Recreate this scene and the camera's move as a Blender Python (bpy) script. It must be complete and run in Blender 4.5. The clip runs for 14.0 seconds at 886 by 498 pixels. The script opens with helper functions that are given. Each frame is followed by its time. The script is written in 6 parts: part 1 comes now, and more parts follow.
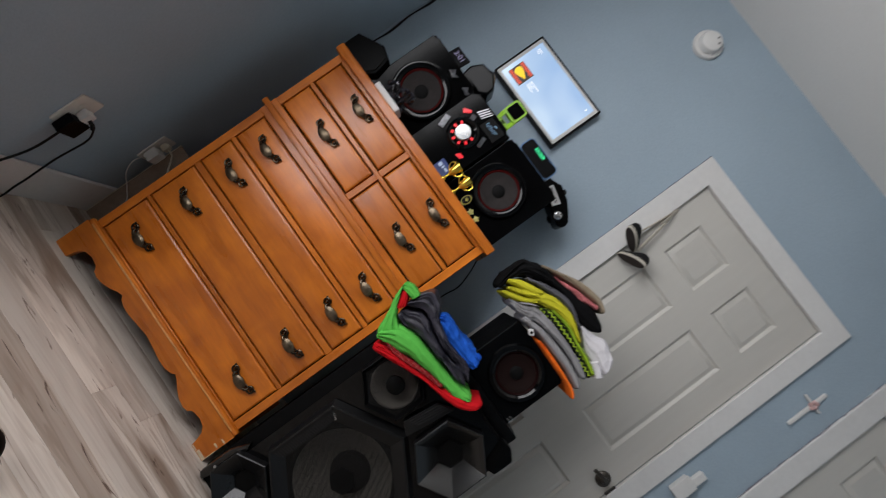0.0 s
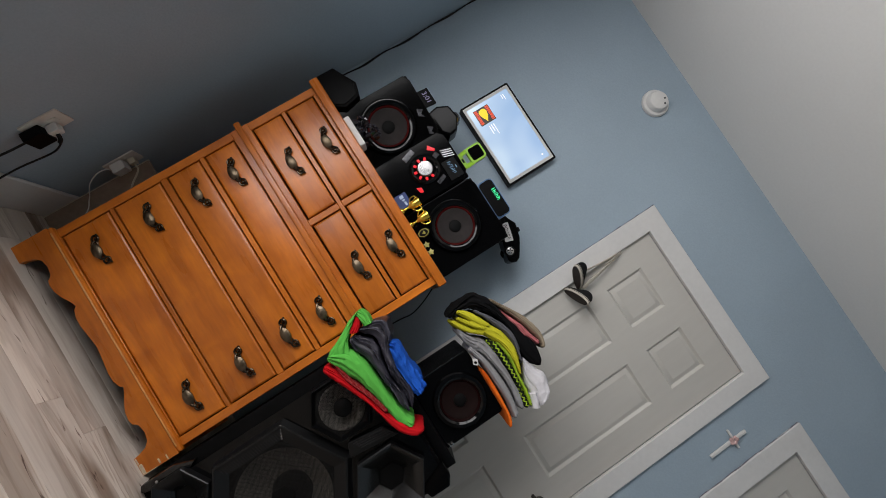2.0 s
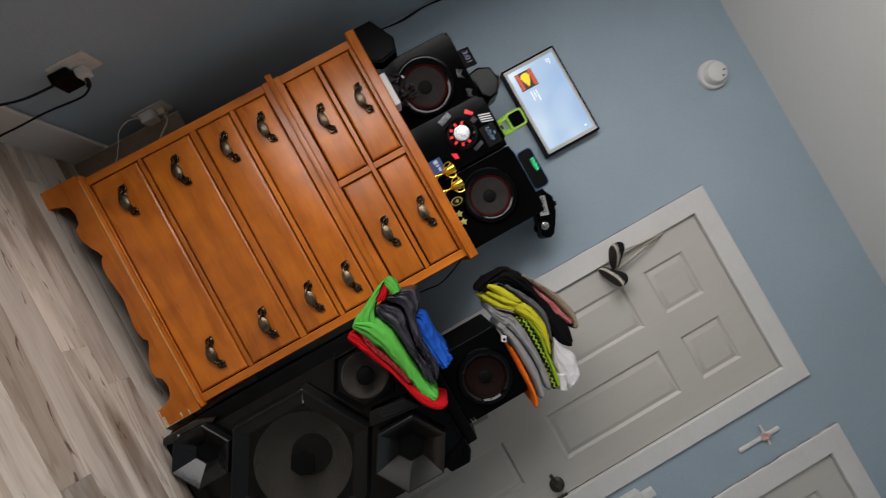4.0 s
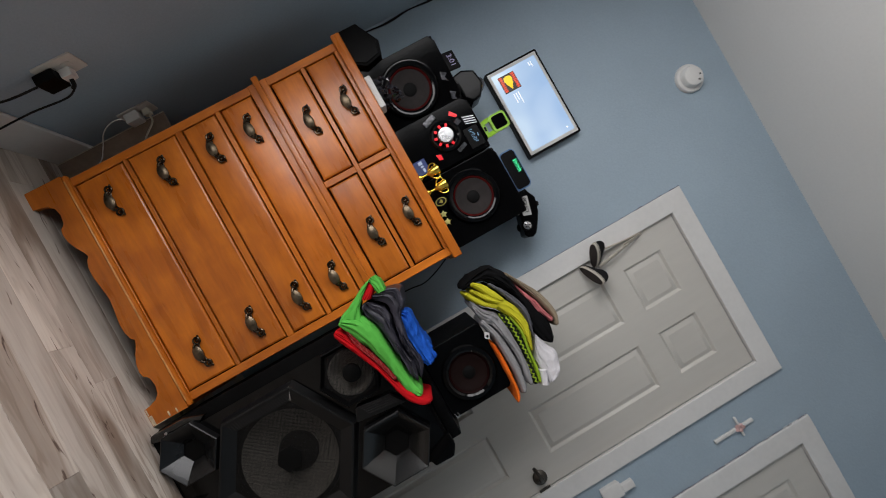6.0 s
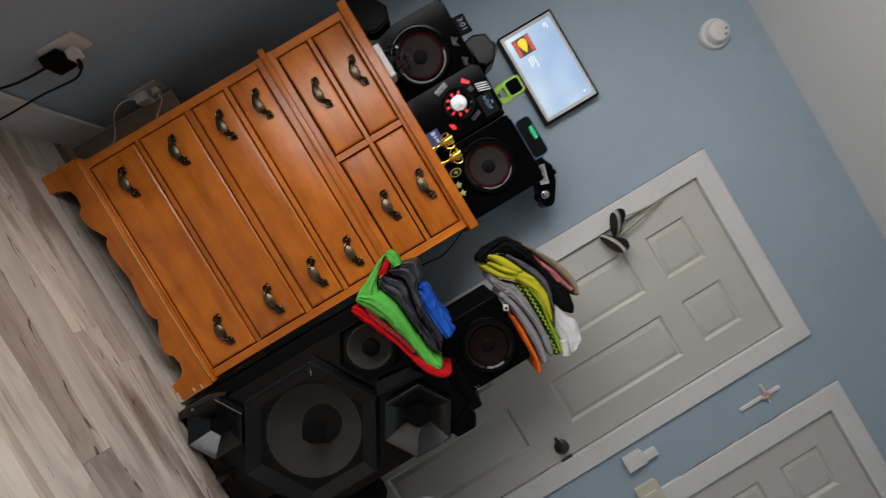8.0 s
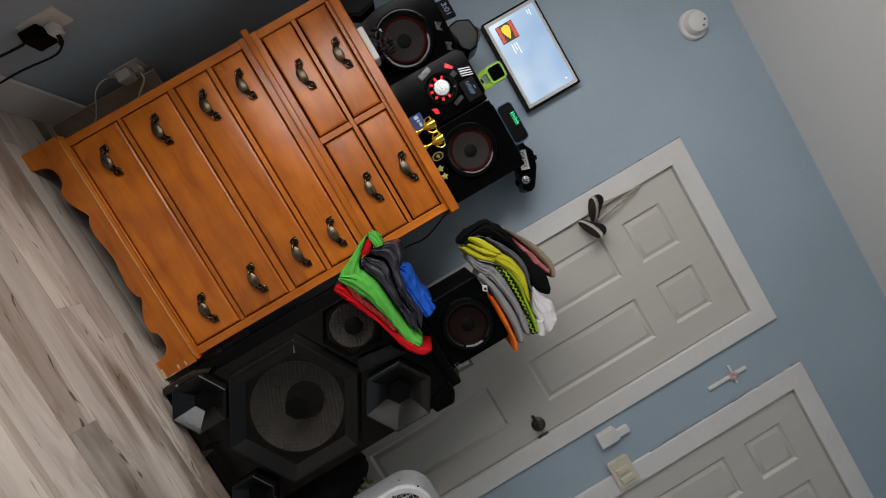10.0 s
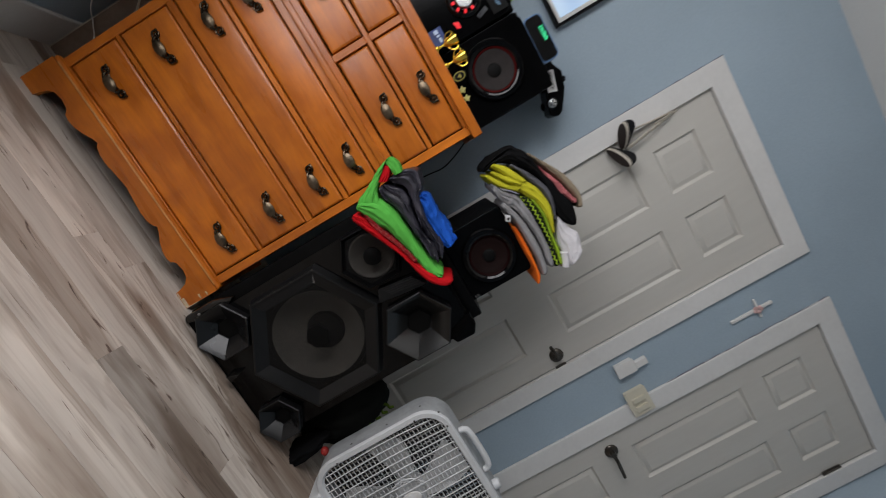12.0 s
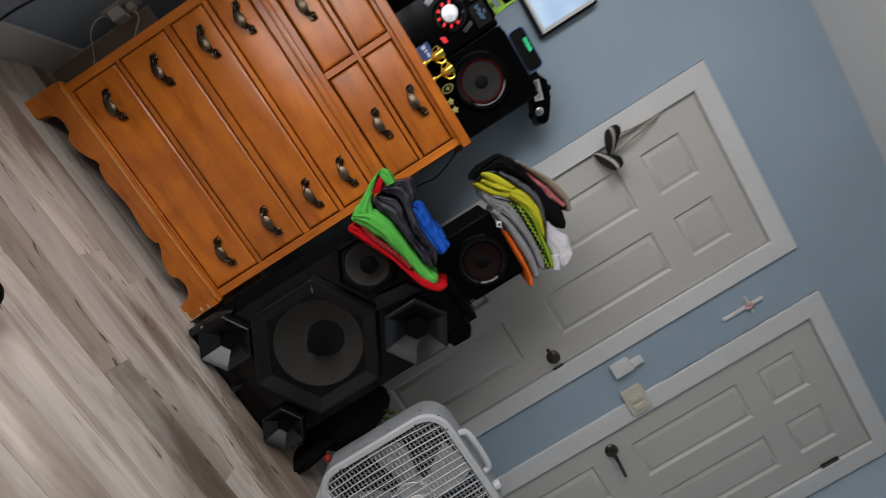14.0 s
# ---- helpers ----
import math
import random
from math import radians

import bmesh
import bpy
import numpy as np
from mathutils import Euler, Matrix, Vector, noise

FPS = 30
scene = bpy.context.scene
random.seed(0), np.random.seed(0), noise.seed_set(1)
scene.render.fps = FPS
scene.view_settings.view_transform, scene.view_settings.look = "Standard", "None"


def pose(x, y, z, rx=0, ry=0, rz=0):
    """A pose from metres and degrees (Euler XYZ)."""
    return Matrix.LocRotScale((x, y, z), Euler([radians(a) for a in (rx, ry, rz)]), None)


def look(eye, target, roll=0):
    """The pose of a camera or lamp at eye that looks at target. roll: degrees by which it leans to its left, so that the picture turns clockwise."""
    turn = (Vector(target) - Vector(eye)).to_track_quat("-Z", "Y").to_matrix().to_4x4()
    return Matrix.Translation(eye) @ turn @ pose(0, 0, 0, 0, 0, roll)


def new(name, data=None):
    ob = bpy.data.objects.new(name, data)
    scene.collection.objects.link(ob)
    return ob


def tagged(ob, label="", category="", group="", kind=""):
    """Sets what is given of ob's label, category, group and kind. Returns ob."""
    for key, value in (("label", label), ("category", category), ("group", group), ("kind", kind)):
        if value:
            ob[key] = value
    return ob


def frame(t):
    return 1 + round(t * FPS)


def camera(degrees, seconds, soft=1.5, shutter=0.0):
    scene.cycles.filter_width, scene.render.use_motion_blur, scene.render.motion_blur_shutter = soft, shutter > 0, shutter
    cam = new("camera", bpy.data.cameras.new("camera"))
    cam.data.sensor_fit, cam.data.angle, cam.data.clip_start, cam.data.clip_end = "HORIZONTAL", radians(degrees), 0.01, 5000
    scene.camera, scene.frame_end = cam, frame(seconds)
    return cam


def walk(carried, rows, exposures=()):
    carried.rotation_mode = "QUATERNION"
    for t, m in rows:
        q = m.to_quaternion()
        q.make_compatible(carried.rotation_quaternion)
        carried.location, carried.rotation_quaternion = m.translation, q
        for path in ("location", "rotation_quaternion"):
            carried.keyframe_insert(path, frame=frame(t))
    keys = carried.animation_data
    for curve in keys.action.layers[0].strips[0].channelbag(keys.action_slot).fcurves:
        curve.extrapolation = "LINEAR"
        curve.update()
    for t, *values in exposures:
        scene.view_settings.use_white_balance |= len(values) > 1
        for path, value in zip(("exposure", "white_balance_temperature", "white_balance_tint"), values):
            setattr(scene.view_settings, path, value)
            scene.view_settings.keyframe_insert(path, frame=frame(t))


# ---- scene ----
cam = camera(87.1, 14.0, soft=0.45, shutter=0.4)
EXPOSURES = [(0.0, 0.04, 6600, 13), (0.5, 0.04, 6500, 13), (1.5, 0.03, 6880, 13), (2.0, 0.03, 6760, 13), (3.0, 0.02, 6930, 13), (5.3, 0.02, 6830, 13),
             (6.5, 0.01, 6680, 13), (7.0, 0.0, 6880, 13), (9.5, -0.04, 6900, 13), (10.5, -0.05, 6780, 13), (11.5, -0.05, 6580, 13), (12.2, -0.06, 6680, 13),
             (13.0, -0.06, 6560, 13), (13.5, -0.07, 6800, 13), (14.0, -0.08, 6620, 13)]
PATH = [
    (0, (0.824, -1.91, 0.922), (0.71, 0.085, 1.008), 54.3),
    (0.2, (0.829, -1.984, 0.958), (0.73, 0.007, 1.117), 54.4),
    (0.5, (0.848, -2.048, 0.998), (0.749, -0.07, 1.274), 55.2),
    (1, (0.829, -1.995, 1.006), (0.716, -0.018, 1.289), 57.0),
    (1.5, (0.798, -1.901, 0.939), (0.668, 0.08, 1.178), 57.6),
    (2, (0.815, -2.004, 0.978), (0.716, -0.02, 1.217), 57.8),
    (2.2, (0.82, -2.014, 0.993), (0.737, -0.026, 1.196), 57.9),
    (2.5, (0.819, -1.961, 0.957), (0.74, 0.034, 1.081), 58.7),
    (2.7, (0.796, -1.917, 0.956), (0.75, 0.082, 1.015), 60.0),
    (3, (0.798, -1.895, 0.94), (0.736, 0.103, 1.013), 60.9),
    (3.2, (0.796, -1.937, 0.959), (0.717, 0.058, 1.086), 60.4),
    (3.6, (0.806, -2.012, 0.985), (0.75, -0.022, 1.175), 60.4),
    (4.25, (0.795, -1.886, 0.932), (0.762, 0.104, 0.982), 61.2),
    (4.9, (0.804, -2.014, 0.988), (0.79, -0.024, 1.153), 61.3),
    (5.3, (0.796, -1.929, 0.946), (0.802, 0.07, 1.018), 61.5),
    (5.5, (0.79, -1.878, 0.925), (0.787, 0.122, 0.958), 61.4),
    (5.8, (0.779, -1.9, 0.954), (0.786, 0.099, 1.016), 61.3),
    (6, (0.802, -1.966, 0.959), (0.792, 0.029, 1.102), 60.7),
    (6.3, (0.806, -2.021, 0.993), (0.819, -0.026, 1.138), 60.1),
    (6.5, (0.817, -1.973, 0.957), (0.818, 0.024, 1.061), 59.9),
    (6.8, (0.804, -1.882, 0.937), (0.835, 0.118, 0.91), 59.8),
    (7, (0.811, -1.862, 0.917), (0.827, 0.138, 0.896), 59.2),
    (7.2, (0.812, -1.905, 0.94), (0.839, 0.094, 0.971), 58.6),
    (7.65, (0.808, -2.018, 0.99), (0.852, -0.028, 1.09), 58.9),
    (8.3, (0.81, -1.872, 0.93), (0.862, 0.118, 0.895), 59.2),
    (8.95, (0.814, -2.018, 0.992), (0.89, -0.028, 1.057), 59.4),
    (9.3, (0.82, -1.925, 0.944), (0.88, 0.074, 0.936), 59.5),
    (9.5, (0.816, -1.881, 0.928), (0.892, 0.117, 0.877), 59.6),
    (9.7, (0.805, -1.874, 0.944), (0.915, 0.122, 0.893), 59.7),
    (10, (0.832, -1.979, 0.962), (0.956, 0.017, 1.012), 59.6),
    (10.3, (0.814, -2.021, 0.995), (0.971, -0.027, 1.015), 59.7),
    (10.5, (0.824, -1.971, 0.962), (0.99, 0.022, 0.933), 59.8),
    (10.7, (0.808, -1.899, 0.945), (1.029, 0.085, 0.825), 60.2),
    (11, (0.824, -1.869, 0.918), (1.078, 0.112, 0.802), 59.9),
    (11.2, (0.822, -1.926, 0.935), (1.118, 0.051, 0.867), 59.9),
    (11.5, (0.844, -2.015, 0.971), (1.148, -0.038, 0.968), 58.7),
    (11.7, (0.84, -2.005, 0.968), (1.168, -0.033, 0.94), 58.9),
    (12, (0.843, -1.922, 0.931), (1.173, 0.045, 0.792), 59.9),
    (12.2, (0.839, -1.876, 0.919), (1.177, 0.087, 0.74), 60.4),
    (12.5, (0.858, -1.909, 0.92), (1.171, 0.064, 0.833), 59.3),
    (12.8, (0.853, -2.009, 0.959), (1.189, -0.038, 0.919), 58.3),
    (13, (0.853, -2.014, 0.967), (1.186, -0.043, 0.904), 58.5),
    (13.2, (0.846, -1.954, 0.947), (1.191, 0.011, 0.816), 59.1),
    (13.5, (0.85, -1.876, 0.909), (1.167, 0.086, 0.692), 59.2),
    (13.7, (0.835, -1.875, 0.923), (1.162, 0.087, 0.707), 59.1),
    (14, (0.851, -1.967, 0.947), (1.15, 0.007, 0.828), 58.0),
]
walk(cam, [(t, look(eye, target, roll)) for t, eye, target, roll in PATH], EXPOSURES)

# ---- world and light ----
world = bpy.data.worlds.new("sky")
scene.world = world
world.use_nodes = True
wn = world.node_tree
sky = wn.nodes.new("ShaderNodeTexSky")
sky.sky_type, sky.sun_disc = "NISHITA", False
sky.sun_elevation, sky.sun_rotation = radians(40), radians(120)
wn.links.new(sky.outputs["Color"], wn.nodes["Background"].inputs["Color"])
wn.nodes["Background"].inputs["Strength"].default_value = 0.12


def window_lamp(name, place, turn, wide, high, watts, colour):
    lamp = bpy.data.lights.new(name, "AREA")
    lamp.shape, lamp.size, lamp.size_y = "RECTANGLE", wide, high
    lamp.energy, lamp.color = watts, colour
    ob = new(name, lamp)
    ob.matrix_world = pose(*place, *turn)
    return ob


WIN_Y0, WIN_Y1, WIN_Z0, WIN_Z1 = -2.45, -1.09, 0.50, 2.38
window_lamp("window_daylight", (-0.225, (WIN_Y0 + WIN_Y1) / 2, (WIN_Z0 + WIN_Z1) / 2), (0, -90, 0),
            WIN_Z1 - WIN_Z0, WIN_Y1 - WIN_Y0, 58, (0.96, 0.98, 1.0))


# ---- materials ----
def mat(name, colour, rough=0.5, metal=0.0, vary=0.15, scale=6.0, bump=0.05, fine=60.0, stretch=(1, 1, 1), dark=None,
        coat=0.0, contrast=(0.35, 0.65), spread=0.0, rough_vary=0.08, sheen=0.0, spec=0.5, fine_share=0.35,
        mottle=0.0):
    """A procedural surface: a base colour that varies at two scales, uneven gloss and fine relief."""
    m = bpy.data.materials.new(name)
    m.use_nodes = True
    n, l = m.node_tree.nodes, m.node_tree.links
    b = n["Principled BSDF"]
    b.inputs["Metallic"].default_value = metal
    b.inputs["Coat Weight"].default_value = coat
    b.inputs["Specular IOR Level"].default_value = spec
    b.inputs["Coat Roughness"].default_value = 0.12
    b.inputs["Sheen Weight"].default_value = sheen
    tc, mp = n.new("ShaderNodeTexCoord"), n.new("ShaderNodeMapping")
    mp.inputs["Scale"].default_value = stretch
    l.new(tc.outputs["Object"], mp.inputs["Vector"])
    info = n.new("ShaderNodeObjectInfo")
    shift = n.new("ShaderNodeVectorMath")
    shift.operation = "MULTIPLY_ADD"
    l.new(info.outputs["Random"], shift.inputs[0])
    shift.inputs[1].default_value = (13.0, 7.0, 5.0)
    l.new(mp.outputs["Vector"], shift.inputs[2])
    big, small = n.new("ShaderNodeTexNoise"), n.new("ShaderNodeTexNoise")
    big.inputs["Scale"].default_value, big.inputs["Detail"].default_value = scale, 5
    small.inputs["Scale"].default_value, small.inputs["Detail"].default_value = fine, 4
    for t in (big, small):
        l.new(shift.outputs[0], t.inputs["Vector"])
    blend = n.new("ShaderNodeMix")
    blend.inputs[0].default_value = fine_share
    l.new(big.outputs["Fac"], blend.inputs[2]), l.new(small.outputs["Fac"], blend.inputs[3])
    ramp = n.new("ShaderNodeValToRGB")
    ramp.color_ramp.elements[0].position, ramp.color_ramp.elements[1].position = contrast
    low = dark or [c * (1 - vary) for c in colour]
    high = [min(1, c * (1 + vary * 0.6)) for c in colour]
    ramp.color_ramp.elements[0].color, ramp.color_ramp.elements[1].color = (*low, 1), (*high, 1)
    l.new(blend.outputs[0], ramp.inputs["Fac"])
    last = ramp.outputs["Color"]
    if spread:
        hsv = n.new("ShaderNodeHueSaturation")
        rng = n.new("ShaderNodeMapRange")
        rng.inputs["To Min"].default_value, rng.inputs["To Max"].default_value = 1 - spread, 1 + spread
        l.new(info.outputs["Random"], rng.inputs["Value"])
        l.new(rng.outputs[0], hsv.inputs["Value"])
        l.new(last, hsv.inputs["Color"])
        last = hsv.outputs["Color"]
    if mottle:
        spots, tone, mix = n.new("ShaderNodeTexNoise"), n.new("ShaderNodeValToRGB"), n.new("ShaderNodeMix")
        spots.inputs["Scale"].default_value, spots.inputs["Detail"].default_value, spots.inputs["Distortion"].default_value = 9.0, 3.0, 0.6
        l.new(tc.outputs["Object"], spots.inputs["Vector"])
        tone.color_ramp.elements[0].position, tone.color_ramp.elements[1].position = 0.34, 0.66
        tone.color_ramp.elements[0].color = (1 - mottle, 1 - 1.25 * mottle, 1 - 1.4 * mottle, 1)
        tone.color_ramp.elements[1].color = (1, 1, 1, 1)
        l.new(spots.outputs["Fac"], tone.inputs["Fac"])
        mix.data_type, mix.blend_type = "RGBA", "MULTIPLY"
        mix.inputs[0].default_value = 1.0
        l.new(last, mix.inputs[6]), l.new(tone.outputs["Color"], mix.inputs[7])
        last = mix.outputs[2]
    l.new(last, b.inputs["Base Color"])
    rr = n.new("ShaderNodeMapRange")
    rr.inputs["To Min"].default_value, rr.inputs["To Max"].default_value = max(0.02, rough - rough_vary), min(1, rough + rough_vary)
    l.new(big.outputs["Fac"], rr.inputs["Value"])
    l.new(rr.outputs[0], b.inputs["Roughness"])
    if bump:
        bp = n.new("ShaderNodeBump")
        bp.inputs["Strength"].default_value, bp.inputs["Distance"].default_value = bump, 0.004
        l.new(small.outputs["Fac"], bp.inputs["Height"])
        l.new(bp.outputs["Normal"], b.inputs["Normal"])
    return m


def glow(name, colour, strength):
    m = bpy.data.materials.new(name)
    m.use_nodes = True
    b = m.node_tree.nodes["Principled BSDF"]
    b.inputs["Base Color"].default_value = (*[c * 0.2 for c in colour], 1)
    b.inputs["Emission Color"].default_value = (*colour, 1)
    b.inputs["Emission Strength"].default_value = strength
    b.inputs["Roughness"].default_value = 0.3
    return m


def perforated(name, colour, pitch, hole):
    """Punched sheet: round holes on a slanted grid in the x-z plane, open to what lies behind."""
    m = mat(name, colour, 0.5, 0.0, 0.2, 8, spec=0.2)
    n, l = m.node_tree.nodes, m.node_tree.links
    tc, mp = n.new("ShaderNodeTexCoord"), n.new("ShaderNodeMapping")
    mp.inputs["Scale"].default_value, mp.inputs["Rotation"].default_value = (1, 0.0, 1), (0, radians(45), 0)
    l.new(tc.outputs["Object"], mp.inputs["Vector"])
    v = n.new("ShaderNodeTexVoronoi")
    v.inputs["Scale"].default_value, v.inputs["Randomness"].default_value = 1 / pitch, 0.0
    l.new(mp.outputs["Vector"], v.inputs["Vector"])
    r = n.new("ShaderNodeValToRGB")
    r.color_ramp.elements[0].position, r.color_ramp.elements[1].position = hole, hole + 0.05
    r.color_ramp.elements[0].color, r.color_ramp.elements[1].color = (0, 0, 0, 1), (1, 1, 1, 1)
    l.new(v.outputs["Distance"], r.inputs["Fac"])
    l.new(r.outputs["Color"], n["Principled BSDF"].inputs["Alpha"])
    return m


BLUE = mat("blue_wall_paint", (0.314, 0.396, 0.462), 0.6, vary=0.08, scale=2.2, bump=0.22, fine=140)
CEIL = mat("white_ceiling_paint", (0.66, 0.655, 0.635), 0.85, vary=0.04, scale=1.5, bump=0.12, fine=90)
TRIM = mat("white_trim_paint", (0.635, 0.627, 0.612), 0.42, vary=0.06, scale=5, bump=0.05, fine=50)
DOOR = mat("white_door_paint", (0.505, 0.486, 0.447), 0.45, vary=0.05, scale=3, bump=0.10, fine=45, stretch=(1, 1, 0.15))
# near-black: shade in door gaps and vent slots is put into this colour
GAP = mat("gap_shade", (0.012, 0.011, 0.010), 0.9, spec=0.1)
BEZEL = mat("satin_black_bezel", (0.0065, 0.0065, 0.0067), 0.32, spec=0.27, vary=0.2, scale=10)
CAULK = mat("torn_caulk", (0.13, 0.12, 0.15), 0.7, vary=0.3, scale=30)
WOOD = mat("honey_varnished_wood", (0.600, 0.173, 0.0142), 0.29, spec=0.42, vary=0.22, scale=4.5, bump=0.03, fine=26, stretch=(0.6, 4, 4),
           dark=(0.31, 0.074, 0.0075), coat=0.05, contrast=(0.26, 0.73), fine_share=0.26, spread=0.11, mottle=0.20)
WOOD_V = mat("honey_varnished_upright", (0.600, 0.173, 0.0142), 0.29, spec=0.42, vary=0.22, scale=4.5, bump=0.03, fine=26, stretch=(4, 4, 0.6),
             dark=(0.31, 0.074, 0.0075), coat=0.05, contrast=(0.26, 0.73), fine_share=0.26, spread=0.11, mottle=0.20)
WOOD_IN = mat("drawer_gap_shade", (0.018, 0.006, 0.003), 0.9, spec=0.1)
CHIP = mat("bare_chipped_wood", (0.60, 0.47, 0.32), 0.8, vary=0.3, scale=60)
# paler wood tone: the moulding edge's reflection is put into this colour
EDGE_SHEEN = mat("wood_edge_sheen", (0.56, 0.25, 0.075), 0.36, vary=0.35, scale=14, stretch=(1, 6, 6))
BRASS = mat("dark_antique_brass", (0.075, 0.054, 0.036), 0.26, 0.95, 0.4, 40, bump=0.10, fine=120, dark=(0.03, 0.022, 0.015))
# lighter copy of the brass: the grip's highlight is put into the colour
BRASS_LIT = mat("lit_antique_brass", (0.135, 0.103, 0.070), 0.36, 0.95, 0.4, 45, bump=0.08, fine=120, dark=(0.07, 0.052, 0.034))


def plank_material(name, strength, tone):
    """Grey-brown oak print along x: soft brown patches, cathedral contour lines inside them, fine grain and dark checks."""
    m = mat(name, [tone * c for c in (0.612, 0.545, 0.478)], 0.44, vary=0.06, scale=1.2, bump=0.05, fine=8, stretch=(0.75, 4.6, 1),
            dark=[tone * c for c in (0.490, 0.438, 0.388)], contrast=(0.36, 0.64), spread=0.07, spec=0.35, fine_share=0.18)
    n, l = m.node_tree.nodes, m.node_tree.links
    b = n["Principled BSDF"]
    source = b.inputs["Base Color"].links[0].from_socket
    tc, info = n.new("ShaderNodeTexCoord"), n.new("ShaderNodeObjectInfo")

    def cloud(scale, push, detail=3.0, bend=0.5):
        """A noise stretched along the plank, different on every plank."""
        mp, add, t = n.new("ShaderNodeMapping"), n.new("ShaderNodeVectorMath"), n.new("ShaderNodeTexNoise")
        mp.inputs["Scale"].default_value = scale
        l.new(tc.outputs["Object"], mp.inputs["Vector"])
        add.operation = "MULTIPLY_ADD"
        l.new(info.outputs["Random"], add.inputs[0])
        add.inputs[1].default_value = push
        l.new(mp.outputs["Vector"], add.inputs[2])
        t.inputs["Scale"].default_value, t.inputs["Detail"].default_value, t.inputs["Distortion"].default_value = 1.0, detail, bend
        l.new(add.outputs[0], t.inputs["Vector"])
        return t.outputs["Fac"]

    def ramp(fac, low, high):
        r = n.new("ShaderNodeMapRange")
        r.inputs["From Min"].default_value, r.inputs["From Max"].default_value = low, high
        r.interpolation_type = "SMOOTHSTEP"
        l.new(fac, r.inputs["Value"])
        return r.outputs[0]

    def product(one, two):
        p = n.new("ShaderNodeMath")
        p.operation = "MULTIPLY"
        l.new(one, p.inputs[0])
        if isinstance(two, float):
            p.inputs[1].default_value = two
        else:
            l.new(two, p.inputs[1])
        return p.outputs[0]

    def tint(fac, colour):
        nonlocal source
        mix = n.new("ShaderNodeMix")
        mix.data_type, mix.blend_type = "RGBA", "MULTIPLY"
        l.new(fac, mix.inputs[0]), l.new(source, mix.inputs[6])
        mix.inputs[7].default_value = (*colour, 1)
        source = mix.outputs[2]

    figure = cloud((1.25, 8.5, 1), (19, 7, 0), 4.0, 0.45)
    patch = ramp(figure, 0.41, 0.64)
    tint(product(patch, strength), (0.42, 0.360, 0.322))
    sine = n.new("ShaderNodeMath")
    sine.operation = "SINE"
    l.new(product(figure, 70.0), sine.inputs[0])
    tint(product(product(ramp(sine.outputs[0], 0.1, 1.0), ramp(cloud((2.0, 6.0, 1), (5, 13, 0)), 0.42, 0.62)), 0.6 * strength), (0.58, 0.52, 0.48))
    tint(product(ramp(cloud((4.0, 30, 1), (7, 9, 0)), 0.50, 0.72), 0.45), (0.72, 0.66, 0.62))
    tint(product(ramp(cloud((3.5, 95, 1), (3, 8, 0)), 0.45, 0.70), 0.55), (0.84, 0.81, 0.79))
    tint(ramp(cloud((6.0, 40, 1), (5, 11, 0), 3.0, 1.0), 0.645, 0.715), (0.30, 0.245, 0.225))
    l.new(source, b.inputs["Base Color"])
    return m


# some planks carry a strong brown figure, others are plainer
PLANK = plank_material("pale_grey_brown_vinyl_plank", 0.70, 1.12)
FIGURED = plank_material("figured_grey_brown_vinyl_plank", 1.0, 1.02)
BROWN = plank_material("brown_figured_vinyl_plank", 1.0, 0.66)
JOINT = mat("dark_plank_joint", (0.27, 0.232, 0.20), 0.8)
BLACK = mat("black_plastic", (0.0025, 0.0025, 0.0028), 0.40, spec=0.10, vary=0.3, scale=12)
PANEL = mat("gloss_black_lacquer", (0.0018, 0.0018, 0.002), 0.10, vary=0.2, scale=9, bump=0.0, spec=0.26, rough_vary=0.03)
GLOSS = mat("gloss_black_plastic", (0.0018, 0.0018, 0.002), 0.12, vary=0.2, scale=9, bump=0.0, spec=0.09, rough_vary=0.03)
VINYL = mat("black_cabinet_vinyl", (0.0028, 0.0028, 0.003), 0.55, spec=0.08, vary=0.3, scale=30, bump=0.25, fine=240)
GUN = mat("dark_grey_satin_plastic", (0.005, 0.0049, 0.0047), 0.22, spec=0.62, vary=0.2, scale=10, bump=0.0)
RUBBER = mat("black_rubber", (0.0028, 0.0028, 0.0028), 0.6, spec=0.10, vary=0.3, scale=25)
CONE = mat("dark_grey_paper_cone", (0.0070, 0.0064, 0.0064), 0.8, spec=0.10, vary=0.25, scale=22, bump=0.1)
GREYCONE = mat("charcoal_paper_cone", (0.026, 0.0225, 0.0220), 0.75, spec=0.12, vary=0.25, scale=22, bump=0.1)
# cone and ring of the third speaker: its shade is put into these colours
SHADECONE = mat("shaded_reddish_cone", (0.0080, 0.0029, 0.0025), 0.7, spec=0.10, vary=0.25, scale=22, bump=0.1)
REDSHADE = mat("shaded_red_ring", (0.0090, 0.0010, 0.0010), 0.6, spec=0.06, vary=0.2)
REDRING = mat("dim_red_ring", (0.050, 0.0024, 0.0022), 0.6, spec=0.06, vary=0.2)
PAPER = mat("grey_paper_cone", (0.26, 0.236, 0.208), 0.7, vary=0.15, scale=14, bump=0.1, spec=0.2)
WOOFER_PAPER = mat("dark_paper_cone", (0.235, 0.213, 0.188), 0.7, vary=0.2, scale=14, bump=0.1, spec=0.2)
MESHDARK = perforated("punched_black_mesh", (0.0085, 0.0080, 0.0076), 0.0030, 0.38)
GUN_DIM = mat("dark_grey_dull_plastic", (0.006, 0.006, 0.0064), 0.28, spec=0.36, vary=0.2, scale=10, bump=0.0)
RIB = mat("grey_ribbed_plastic", (0.018, 0.018, 0.019), 0.35, spec=0.3)
